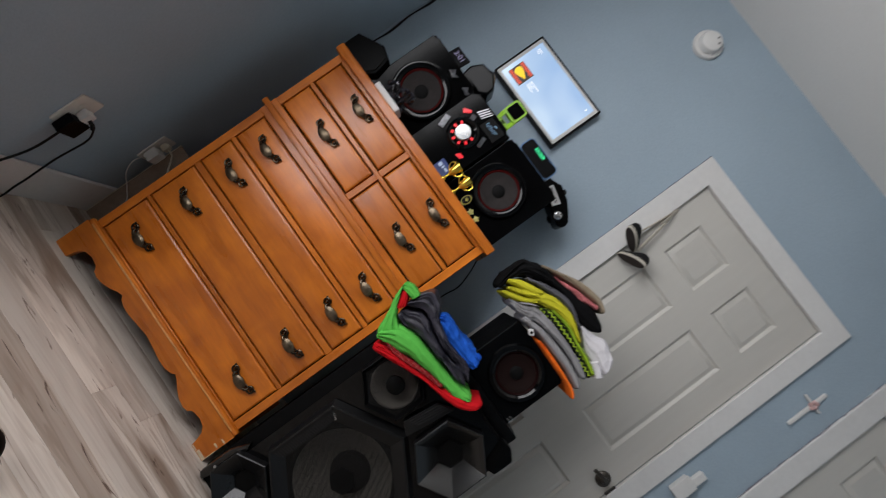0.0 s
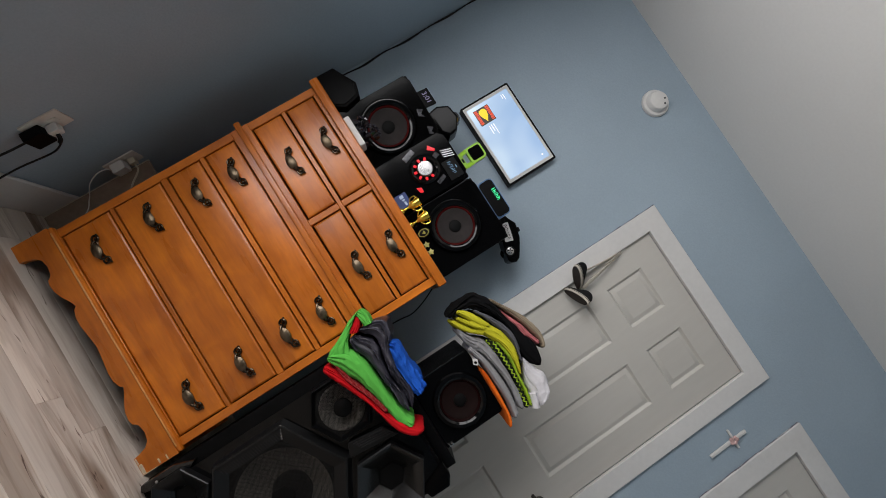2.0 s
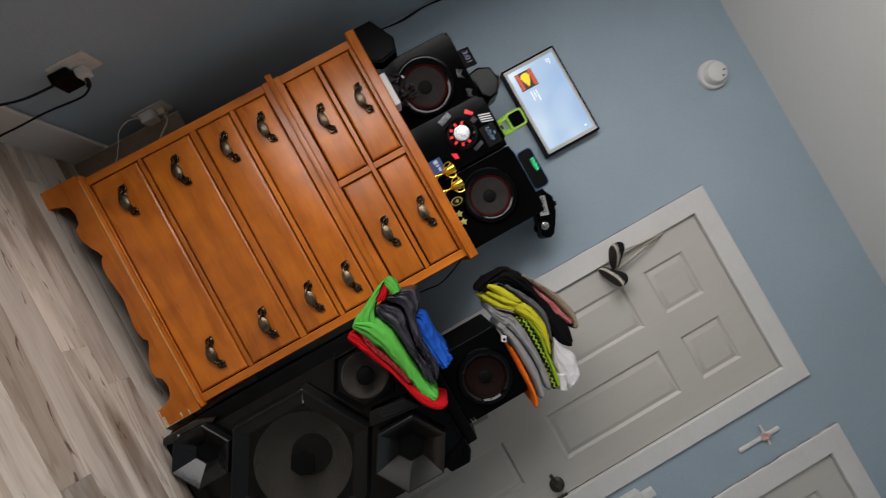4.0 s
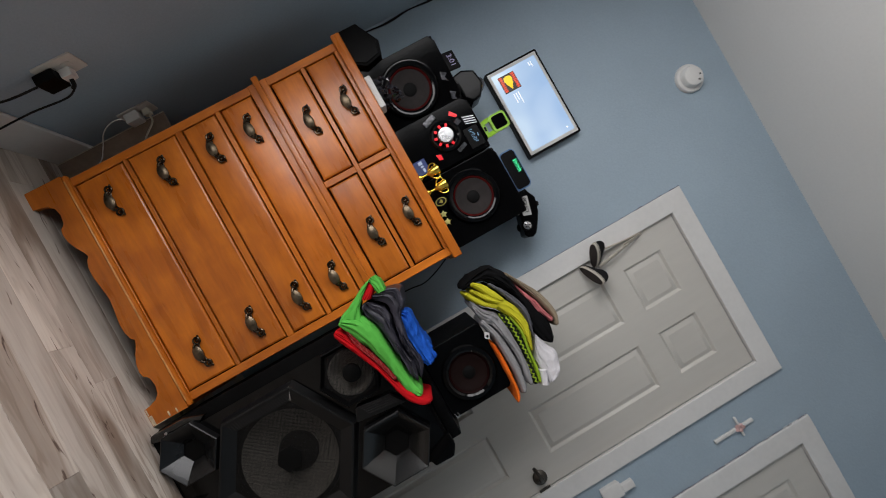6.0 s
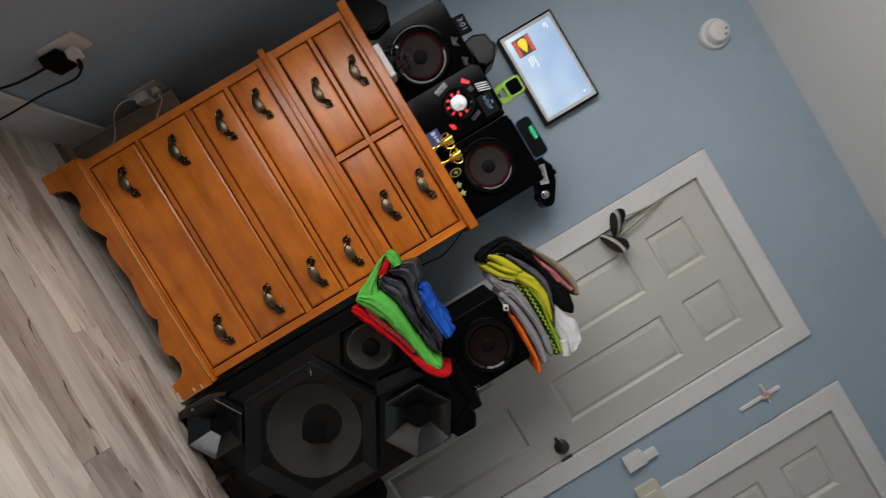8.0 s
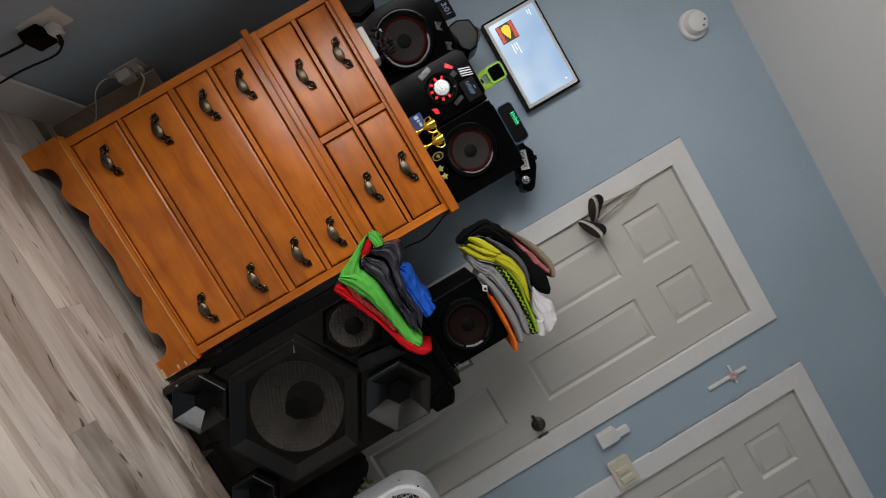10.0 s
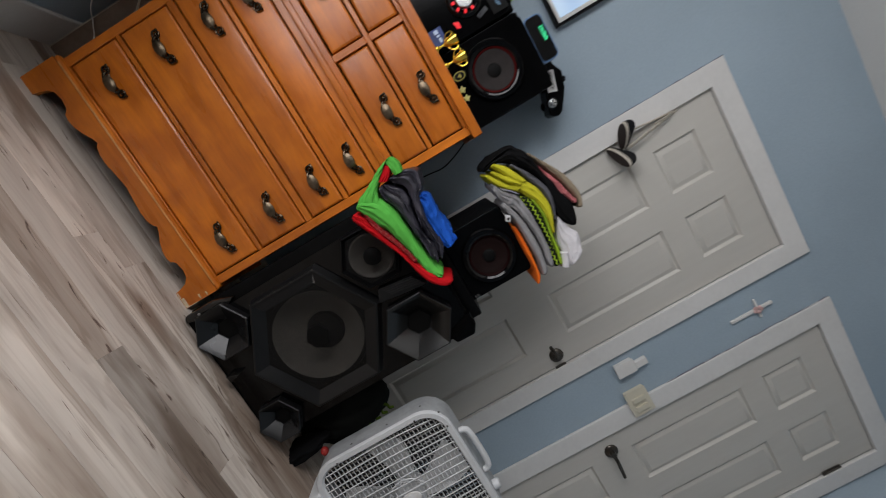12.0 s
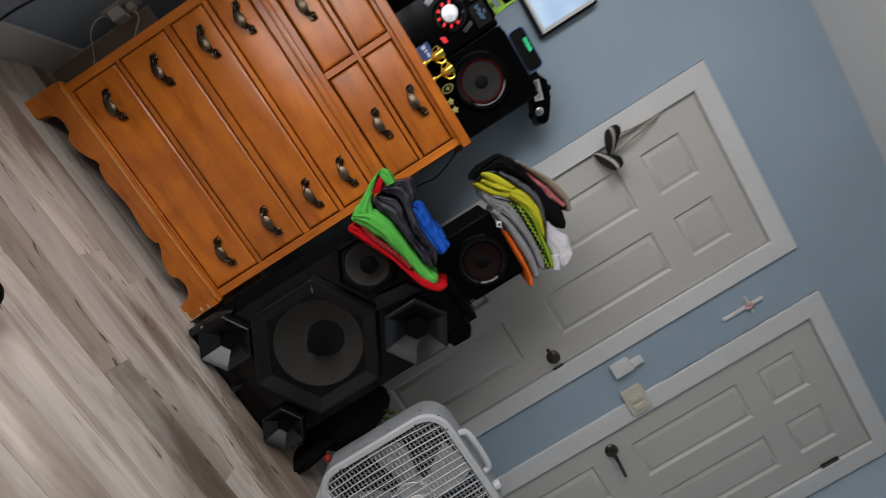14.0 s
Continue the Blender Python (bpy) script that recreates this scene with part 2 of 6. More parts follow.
SILVER = mat("brushed_silver", (0.55, 0.55, 0.55), 0.28, 0.9, 0.15, 20)
SMOKE = mat("smoked_clear_plastic", (0.10, 0.10, 0.11), 0.12, 0.4, 0.6, 60)
REDLIT = glow("lit_red_button", (0.95, 0.012, 0.025), 0.72)
GREENLIT = glow("green_led", (0.05, 1.0, 0.42), 1.1)
BLUELIT = glow("blue_lcd_segment", (0.35, 0.65, 1.0), 0.35)
LILAC = glow("lilac_lcd_segment", (0.55, 0.5, 0.8), 0.30)
WHITE = mat("white_plastic", (0.66, 0.65, 0.63), 0.4, vary=0.06, scale=12, bump=0.02)
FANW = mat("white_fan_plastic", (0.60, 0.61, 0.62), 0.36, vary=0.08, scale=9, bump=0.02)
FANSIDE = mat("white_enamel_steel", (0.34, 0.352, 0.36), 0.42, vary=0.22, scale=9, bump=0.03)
PLATE = mat("off_white_plate", (0.62, 0.59, 0.54), 0.45, vary=0.08, scale=14)
IVORY = mat("ivory_plastic", (0.58, 0.54, 0.43), 0.4, vary=0.06, scale=14)
DARKMETAL = mat("aged_bronze_metal", (0.085, 0.075, 0.065), 0.32, 0.85, 0.3, 30)
GOLD = mat("gold_plated_plastic", (0.95, 0.62, 0.09), 0.2, 0.9, 0.2, 20, bump=0.02)
LIME = mat("lime_green_plastic", (0.27, 0.52, 0.035), 0.4, vary=0.15, scale=20)
PALEBLUE = mat("pale_blue_plastic", (0.10, 0.20, 0.38), 0.35, vary=0.1, scale=20)
YELLOW = mat("yellow_print", (0.30, 0.25, 0.03), 0.5, vary=0.2, scale=40)
ROYAL = mat("royal_blue_print", (0.008, 0.03, 0.15), 0.5, vary=0.3, scale=40)
CARD = mat("white_card", (0.62, 0.61, 0.60), 0.7, vary=0.06)
PINK = mat("pink_porcelain", (0.60, 0.38, 0.36), 0.35, vary=0.25, scale=60)
BOARD = mat("brown_board", (0.27, 0.20, 0.15), 0.75, vary=0.25, scale=12)
CORD = mat("black_cord", (0.006, 0.006, 0.0065), 0.5, spec=0.2, vary=0.3, scale=60)
WCORD = mat("white_cord", (0.62, 0.61, 0.58), 0.45, vary=0.08, scale=60)
GLASS = bpy.data.materials.new("window_glass")
GLASS.use_nodes = True
GLASS.node_tree.nodes["Principled BSDF"].inputs["Transmission Weight"].default_value = 1.0
GLASS.node_tree.nodes["Principled BSDF"].inputs["Roughness"].default_value = 0.02


def cloth(name, colour, dark=None, vary=0.25):
    return mat(name, colour, 0.88, 0, vary * 0.6, 9, bump=0.55, fine=38, dark=dark, spec=0.12, rough_vary=0.05)


# ---- mesh helpers ----
ORIGIN = {}


def thing(name, at, label, category, group="", kind=""):
    """An Empty at the base of a thing; its parts are given in world metres."""
    ob = new(name)
    ob.location = at
    ob.empty_display_size = 0.05
    ORIGIN[ob.name] = Vector(at)
    return tagged(ob, label, category, group, kind)


def mesh_of(name, bm, *materials, sharp=35):
    bmesh.ops.recalc_face_normals(bm, faces=bm.faces[:])
    limit = radians(sharp)
    for f in bm.faces:
        f.smooth = True
    for e in bm.edges:
        if len(e.link_faces) == 2:
            turn = e.calc_face_angle(0.0)
            one, two = (f.calc_area() for f in e.link_faces)
            # a wide flat face stays flat beside its narrow bevel
            e.smooth = not (turn > limit or (turn > 0.15 and max(one, two) > 6 * min(one, two)))
    me = bpy.data.meshes.new(name)
    bm.to_mesh(me)
    bm.free()
    for m in materials:
        me.materials.append(m)
    return me


def part(name, bm, material, parent=None, label="", sharp=35):
    """Links a bmesh, given in world metres, as one mesh object under its thing or part."""
    base = ORIGIN[parent.name] if parent else Vector((0, 0, 0))
    bmesh.ops.translate(bm, vec=-base, verts=bm.verts[:])
    materials = material if isinstance(material, (list, tuple)) else (material,)
    ob = new(name, mesh_of(name, bm, *materials, sharp=sharp))
    if parent:
        ob.parent = parent
    ORIGIN[ob.name] = base.copy()
    return tagged(ob, label)


def solo(name, bm, material, at, label, category, group="", kind="", sharp=35):
    """A thing that is one mesh, with its origin at the given place."""
    bmesh.ops.translate(bm, vec=-Vector(at), verts=bm.verts[:])
    materials = material if isinstance(material, (list, tuple)) else (material,)
    ob = new(name, mesh_of(name, bm, *materials, sharp=sharp))
    ob.location = at
    ORIGIN[ob.name] = Vector(at)
    return tagged(ob, label, category, group, kind)


def join(*bms):
    out = bmesh.new()
    for b in bms:
        me = bpy.data.meshes.new("joined")
        b.to_mesh(me)
        b.free()
        out.from_mesh(me)
        bpy.data.meshes.remove(me)
    return out


def box(x0, x1, y0, y1, z0, z1, bevel=0.0, seg=1, index=0):
    bm = bmesh.new()
    bmesh.ops.create_cube(bm, size=1)
    for v in bm.verts:
        v.co = Vector((x0 + (v.co.x + 0.5) * (x1 - x0), y0 + (v.co.y + 0.5) * (y1 - y0), z0 + (v.co.z + 0.5) * (z1 - z0)))
    if bevel:
        bmesh.ops.bevel(bm, geom=bm.edges[:], offset=bevel, segments=seg, affect="EDGES", profile=0.6)
    for f in bm.faces:
        f.material_index = index
    return bm


def moved(bm, m):
    bmesh.ops.transform(bm, matrix=m, verts=bm.verts[:])
    return bm


def prism(points, y0, y1, bevel=0.0, front=None):
    """A solid with the outline points (x, z), from y0 (front) to y1; front: another outline for the front face."""
    bm = bmesh.new()
    a = [bm.verts.new((x, y0, z)) for x, z in (front or points)]
    b = [bm.verts.new((x, y1, z)) for x, z in points]
    bm.faces.new(a), bm.faces.new(b[::-1])
    n = len(points)
    for i in range(n):
        bm.faces.new((a[i], b[i], b[(i + 1) % n], a[(i + 1) % n]))
    bmesh.ops.recalc_face_normals(bm, faces=bm.faces[:])
    if bevel:
        bmesh.ops.bevel(bm, geom=bm.edges[:], offset=bevel, segments=2, affect="EDGES", profile=0.6)
    return bm


def prism_holes(points, holes, y0, y1):
    """A plate with the outline points (x, z) and open holes through it, from y0 (front) to y1."""
    bm = bmesh.new()
    for y in (y0, y1):
        edges = []
        for loop in [points] + holes:
            vs = [bm.verts.new((x, y, z)) for x, z in loop]
            edges += [bm.edges.new((vs[k], vs[(k + 1) % len(vs)])) for k in range(len(vs))]
        bmesh.ops.triangle_fill(bm, use_beauty=True, use_dissolve=False, edges=edges)
    bm.verts.ensure_lookup_table()
    half, start = len(bm.verts) // 2, 0
    for loop in [points] + holes:
        n = len(loop)
        for k in range(n):
            a, b = start + k, start + (k + 1) % n
            bm.faces.new((bm.verts[a], bm.verts[b], bm.verts[half + b], bm.verts[half + a]))
        start += n
    return bm


def ring(cx, cz, r, n=40):
    return [(cx + r * math.cos(2 * math.pi * k / n), cz + r * math.sin(2 * math.pi * k / n)) for k in range(n)]


def lathe(profile, seg=32, closed=False):
    """Turns (radius, depth) about an axis along -y: depth grows towards the viewer."""
    bm = bmesh.new()
    rings = []
    for r, d in profile:
        rings.append([bm.verts.new((r * math.cos(2 * math.pi * i / seg), -d, r * math.sin(2 * math.pi * i / seg))) for i in range(seg)])
    for a, b in zip(rings, rings[1:]):
        for i in range(seg):
            j = (i + 1) % seg
            bm.faces.new((a[i], a[j], b[j], b[i]))
    for ring, wanted in ((rings[0], profile[0][0] > 0), (rings[-1], profile[-1][0] > 0)):
        if wanted and not closed:
            bm.faces.new(ring)
    bmesh.ops.remove_doubles(bm, verts=bm.verts[:], dist=1e-5)
    return bm


def at(bm, x, y, z, rx=0, ry=0, rz=0):
    return moved(bm, pose(x, y, z, rx, ry, rz))


def rod(p, q, r, r2=None, seg=12):
    p, q = Vector(p), Vector(q)
    bm = bmesh.new()
    bmesh.ops.create_cone(bm, cap_ends=True, segments=seg, radius1=r, radius2=r if r2 is None else r2, depth=(q - p).length)
    m = Matrix.Translation((p + q) / 2) @ (q - p).to_track_quat("Z", "Y").to_matrix().to_4x4()
    return moved(bm, m)


def smooth_path(points, steps=6):
    pts = [Vector(p) for p in points]
    out = []
    for i in range(len(pts) - 1):
        a, b, c, d = pts[max(i - 1, 0)], pts[i], pts[i + 1], pts[min(i + 2, len(pts) - 1)]
        for k in range(steps):
            t = k / steps
            out.append(0.5 * (2 * b + (c - a) * t + (2 * a - 5 * b + 4 * c - d) * t * t + (3 * b - a - 3 * c + d) * t ** 3))
    return out + [pts[-1]]


def tube(points, radius, seg=8, steps=6, flat=1.0):
    """A round cord along a smooth path; radius may be a function of 0..1."""
    path = smooth_path(points, steps)
    bm = bmesh.new()
    rings = []
    side = None
    for i, p in enumerate(path):
        ahead = (path[min(i + 1, len(path) - 1)] - path[max(i - 1, 0)]).normalized()
        if side is None:
            side = ahead.orthogonal().normalized()
        side = (side - ahead * side.dot(ahead)).normalized()
        other = ahead.cross(side)
        r = radius(i / (len(path) - 1)) if callable(radius) else radius
        rings.append([bm.verts.new(p + r * (math.cos(2 * math.pi * k / seg) * side + flat * math.sin(2 * math.pi * k / seg) * other)) for k in range(seg)])
    for a, b in zip(rings, rings[1:]):
        for k in range(seg):
            j = (k + 1) % seg
            bm.faces.new((a[k], a[j], b[j], b[k]))
    bm.faces.new(rings[0]), bm.faces.new(rings[-1])
    return bm


def slab(x0, x1, z0, z1, y0, y1, radius, seg=6):
    """A plate with rounded corners in the x-z plane, from y0 to y1."""
    pts = []
    for cx, cz, a0 in ((x1 - radius, z1 - radius, 0), (x0 + radius, z1 - radius, 90), (x0 + radius, z0 + radius, 180), (x1 - radius, z0 + radius, 270)):
        for k in range(seg + 1):
            a = radians(a0 + 90 * k / seg)
            pts.append((cx + radius * math.cos(a), cz + radius * math.sin(a)))
    return prism(pts[::-1], y0, y1)


def letters(text, size, material, name, parent, m, label=""):
    """Raised lettering in the built-in font, set at the pose m."""
    curve = bpy.data.curves.new(name, "FONT")
    curve.body, curve.size, curve.extrude = text, size, 0.0004
    curve.align_x, curve.align_y = "CENTER", "CENTER"
    temp = new(name, curve)
    bpy.context.view_layer.update()
    me = bpy.data.meshes.new_from_object(temp.evaluated_get(bpy.context.evaluated_depsgraph_get()))
    bpy.data.objects.remove(temp)
    bm = bmesh.new()
    bm.from_mesh(me)
    bpy.data.meshes.remove(me)
    moved(bm, m)
    return part(name, bm, material, parent, label)


# ---- the room ----
ROOM_X0, ROOM_X1, ROOM_Y0, HIGH = -0.185, 3.102, -5.2, 2.62
D1 = dict(x0=1.143, x1=1.881, out0=1.055, out1=1.964)
D2 = dict(x0=2.287, x1=3.000, out0=2.195, out1=3.088)
DOOR_TOP, CASE_TOP = 2.045, 2.133

floor = solo("floor", box(ROOM_X0 - 0.12, ROOM_X1 + 0.12, ROOM_Y0 - 0.12, 0.25, -0.12, -0.005), JOINT, (0, 0, 0), "grey-brown wood-look vinyl plank floor", "floor", kind="structure")
solo("ceiling", box(ROOM_X0 - 0.12, ROOM_X1 + 0.12, ROOM_Y0 - 0.12, 0.25, HIGH, HIGH + 0.1), CEIL, (0, 0, HIGH), "plain white painted ceiling", "ceiling", kind="structure")
wall = join(box(ROOM_X0, D1["x0"], 0, 0.12, 0, DOOR_TOP), box(D1["x1"], D2["x0"], 0, 0.12, 0, DOOR_TOP), box(D2["x1"], ROOM_X1, 0, 0.12, 0, DOOR_TOP),
            box(ROOM_X0, ROOM_X1, 0, 0.12, DOOR_TOP, HIGH))
solo("wall_north", wall, BLUE, (0, 0, 0), "light blue painted wall with two white doors", "wall", kind="structure")
# added unseen sheet that makes the door gaps dark
solo("wall_behind_doors", box(ROOM_X0, ROOM_X1, 0.20, 0.25, 0, HIGH), GAP, (0, 0.2, 0), "near-black sheet added behind the doors as gap shade", "wall", kind="structure")
left = join(box(ROOM_X0 - 0.12, ROOM_X0, WIN_Y1, 0.25, 0, HIGH), box(ROOM_X0 - 0.12, ROOM_X0, ROOM_Y0, WIN_Y0, 0, HIGH),
            box(ROOM_X0 - 0.12, ROOM_X0, WIN_Y0, WIN_Y1, 0, WIN_Z0), box(ROOM_X0 - 0.12, ROOM_X0, WIN_Y0, WIN_Y1, WIN_Z1, HIGH))
solo("wall_west", left, BLUE, (ROOM_X0, 0, 0), "light blue painted wall with a window, in shade", "wall", kind="structure")
solo("wall_east", box(ROOM_X1, ROOM_X1 + 0.12, ROOM_Y0, 0.25, 0, HIGH), BLUE, (ROOM_X1, 0, 0), "plain light blue painted wall", "wall", kind="structure")
solo("wall_south", box(ROOM_X0 - 0.12, ROOM_X1 + 0.12, ROOM_Y0 - 0.12, ROOM_Y0, 0, HIGH), BLUE, (0, ROOM_Y0, 0), "plain light blue painted wall", "wall", kind="structure")

# window in the west wall
win = thing("window_1", (ROOM_X0, (WIN_Y0 + WIN_Y1) / 2, WIN_Z0), "white-framed window that lets daylight in", "window", kind="structure")
for name, y0, y1, z0, z1 in (("casing", WIN_Y1, WIN_Y1 + 0.06, WIN_Z0 - 0.04, WIN_Z1 + 0.09), ("casing", WIN_Y0 - 0.09, WIN_Y0, WIN_Z0 - 0.04, WIN_Z1 + 0.09),
                             ("casing", WIN_Y0, WIN_Y1, WIN_Z1, WIN_Z1 + 0.09), ("window_sill", WIN_Y0, WIN_Y1, WIN_Z0 - 0.03, WIN_Z0)):
    part(name, box(ROOM_X0 + 0.001, ROOM_X0 + 0.022, y0, y1, z0, z1, 0.004), TRIM, win)
zm = (WIN_Z0 + WIN_Z1) / 2
for z0, z1 in ((WIN_Z0 + 0.002, zm), (zm, WIN_Z1 - 0.002)):
    for y0, y1, a, b in ((WIN_Y0 + 0.002, WIN_Y0 + 0.04, z0, z1), (WIN_Y1 - 0.04, WIN_Y1 - 0.002, z0, z1), (WIN_Y0 + 0.04, WIN_Y1 - 0.04, z0, z0 + 0.035), (WIN_Y0 + 0.04, WIN_Y1 - 0.04, z1 - 0.035, z1)):
        part("sash", box(ROOM_X0 - 0.07, ROOM_X0 - 0.035, y0, y1, a, b, 0.003), TRIM, win)
    pane = part("pane", box(ROOM_X0 - 0.055, ROOM_X0 - 0.051, WIN_Y0 + 0.04, WIN_Y1 - 0.04, z0 + 0.035, z1 - 0.035), GLASS, win)
    pane.visible_shadow = False

# baseboards
for name, b in (("baseboard_west", box(ROOM_X0 + 0.001, ROOM_X0 + 0.016, ROOM_Y0, -0.001, 0, 0.135, 0.004)),
                ("baseboard_north", box(ROOM_X0 + 0.016, D1["out0"] - 0.002, -0.016, -0.001, 0, 0.135, 0.004)),
                ("baseboard_middle", box(D1["out1"] + 0.002, D2["out0"] - 0.002, -0.016, -0.001, 0, 0.135, 0.004)),
                ("baseboard_east", box(ROOM_X1 - 0.016, ROOM_X1 - 0.001, ROOM_Y0, -0.022, 0, 0.135, 0.004))):
    solo(name, b, TRIM, (0, 0, 0), "white painted wooden baseboard along the wall", "baseboard", kind="structure")


def panel_door(name, d, columns, label, lever_x, lever_len, hinges):
    """A six-panel door with its casing in the north wall."""
    door = thing(name, ((d["x0"] + d["x1"]) / 2, 0, 0), label, "door", kind="structure")
    x0, x1 = d["x0"] + 0.002, d["x1"] - 0.0018
    rows = ((0.283, 0.875), (1.075, 1.630), (1.735, 1.925))
    # stiles and rails leave sunk fields
    zs = [0.012] + [v for r in rows for v in r] + [DOOR_TOP - 0.0012]
    xs = [x0, *columns[0], *columns[1], x1]
    frame_bits = [box(xs[0], xs[1], 0.002, 0.042, zs[0], zs[-1]), box(xs[2], xs[3], 0.002, 0.042, zs[0], zs[-1]), box(xs[4], xs[5], 0.002, 0.042, zs[0], zs[-1])]
    for k in range(0, 8, 2):
        for a, b in ((xs[1], xs[2]), (xs[3], xs[4])):
            frame_bits.append(box(a, b, 0.002, 0.042, zs[k], zs[k + 1]))
    part("door_leaf", join(*frame_bits), DOOR, door)
    for a, b in columns:
        for z0, z1 in rows:
            # sunk groove with sloping sides, then the raised field
            bm = bmesh.new()
            steps = ((0.0, 0.0022), (0.0012, 0.0030), (0.0100, 0.0125), (0.0120, 0.0136), (0.0140, 0.0130), (0.0310, 0.0036), (0.0330, 0.0031))
            rings = [[bm.verts.new(p) for p in ((a + i, y, z0 + i), (b - i, y, z0 + i), (b - i, y, z1 - i), (a + i, y, z1 - i))] for i, y in steps]
            for r, s in zip(rings, rings[1:]):
                for k in range(4):
                    bm.faces.new((r[k], r[(k + 1) % 4], s[(k + 1) % 4], s[k]))
            bm.faces.new(rings[-1])
            back = [bm.verts.new(p) for p in ((a, 0.040, z0), (b, 0.040, z0), (b, 0.040, z1), (a, 0.040, z1))]
            for k in range(4):
                bm.faces.new((rings[0][k], back[k], back[(k + 1) % 4], rings[0][(k + 1) % 4]))
            bm.faces.new(back[::-1])
            part("panel", bm, DOOR, door, sharp=50)
    # jambs and mitred casing
    part("jamb", box(d["x0"] - 0.012, d["x0"], -0.004, 0.11, 0, DOOR_TOP), TRIM, door)
    part("jamb", box(d["x1"], d["x1"] + 0.012, -0.004, 0.11, 0, DOOR_TOP), TRIM, door)
    part("jamb", box(d["x0"] - 0.012, d["x1"] + 0.012, -0.004, 0.11, DOOR_TOP, DOOR_TOP + 0.012), TRIM, door)
    part("casing", prism([(d["out0"], 0), (d["x0"] - 0.001, 0), (d["x0"] - 0.001, DOOR_TOP + 0.001), (d["x1"] + 0.001, DOOR_TOP + 0.001), (d["x1"] + 0.001, 0), (d["out1"], 0), (d["out1"], CASE_TOP), (d["out0"], CASE_TOP)], -0.016, -0.001, 0.003), TRIM, door)
    # torn caulk along the casing
    rough = random.Random(int(d["x0"] * 100))
    for a, b in (((d["out0"] + 0.05, CASE_TOP + 0.001), (d["out1"] - 0.01, CASE_TOP + 0.001)), ((d["out1"] + 0.001, 0.20), (d["out1"] + 0.001, CASE_TOP)), ((d["out0"] - 0.001, 1.35), (d["out0"] - 0.001, CASE_TOP))):
        steps = 26
        path = [(a[0] + (b[0] - a[0]) * k / steps + rough.uniform(-0.0008, 0.0012), -0.0045 - rough.uniform(0, 0.004), a[1] + (b[1] - a[1]) * k / steps + rough.uniform(-0.0008, 0.0012)) for k in range(steps + 1)]
        sizes = [rough.uniform(0.0004, 0.0030) for k in range(40)]
        part("caulk", tube(path, lambda t: sizes[int(t * 38)], 6, 3), CAULK, door, "torn dark caulk line")
    # lever handle on its rose
    z = 0.985
    rose = part("door_handle", at(lathe([(0.031, 0.0), (0.031, 0.006), (0.026, 0.012), (0.013, 0.016), (0.012, 0.040), (0.0, 0.042)], 28), lever_x, 0.002, z), DARKMETAL, door, "aged bronze lever handle")
    end = lever_x + lever_len
    part("lever", tube([(lever_x, -0.030, z), (lever_x + lever_len * 0.35, -0.036, z), (end, -0.034, z - 0.006)], lambda t: 0.0095 - 0.002 * t, 10), DARKMETAL, rose)
    for hx, hz in hinges:
        part("hinge", join(rod((hx, -0.006, hz - 0.045), (hx, -0.006, hz + 0.045), 0.006), box(hx - 0.012, hx + 0.012, -0.006, -0.001, hz - 0.044, hz + 0.044)), DARKMETAL, door, "small dark metal hinge")
    return door


door_1 = panel_door("door_1", D1, ((1.255, 1.455), (1.566, 1.766)), "closed white six-panel door behind the loudspeakers", 1.828, -0.062, ())
part("strike_plate", box(1.872, 1.893, -0.009, -0.003, 0.955, 1.005, 0.001), DARKMETAL, door_1, "dark worn latch plate on the jamb")
panel_door("door_2", D2, ((2.397, 2.592), (2.703, 2.890)), "closed white six-panel door beside the light switch", 2.372, 0.125, ((2.998, 1.83), (2.998, 0.3)))

# ---- the chest of drawers ----
FRONT = -0.415
dresser = thing("chest_of_drawers", (0.418, -0.21, 0), "honey-stained wooden chest of eight drawers with scalloped apron", "dresser")
part("carcass", join(box(0.012, 0.032, -0.385, -0.02, 0.105, 1.085), box(0.802, 0.822, -0.385, -0.02, 0.105, 1.085), box(0.032, 0.802, -0.03, -0.02, 0.105, 1.085)), WOOD_V, dresser)
# solid filler; the shade between the drawers is its near-black colour
part("interior", box(0.034, 0.800, -0.372, -0.031, 0.125, 1.083), WOOD_IN, dresser, "near-black filler painted as shade in the drawer gaps")
for x0, x1 in ((0.012, 0.040), (0.796, 0.824)):
    part("side_stile", box(x0, x1, FRONT, -0.3855, 0.120, 1.086, 0.002), WOOD_V, dresser)
# rails between the rows
for z0, z1, name in ((1.074, 1.086, "top_rail"), (0.947, 0.962, "rail"), (0.634, 0.650, "rail"), (0.490, 0.512, "rail"), (0.305, 0.318, "rail"), (0.120, 0.136, "rail")):
    part(name, box(0.040, 0.796, FRONT, -0.373, z0, z1, 0.0015), WOOD, dresser)
for z0, z1 in ((0.962, 1.074), (0.832, 0.947)):
    part("centre_stile", box(0.409, 0.431, FRONT, -0.373, z0, z1, 0.0015), WOOD_V, dresser)
# moulded belt between the small and the long drawers
part("belt", box(0.012, 0.824, FRONT - 0.003, FRONT + 0.03, 0.7665, 0.8325, 0.002), WOOD, dresser)
part("belt_moulding", box(-0.003, 0.839, FRONT - 0.017, FRONT - 0.0032, 0.790, 0.812, 0.006, 3), WOOD, dresser)
# top board
part("top_board", box(-0.004, 0.840, -0.436, -0.012, 1.086, 1.118, 0.006, 3), WOOD, dresser)


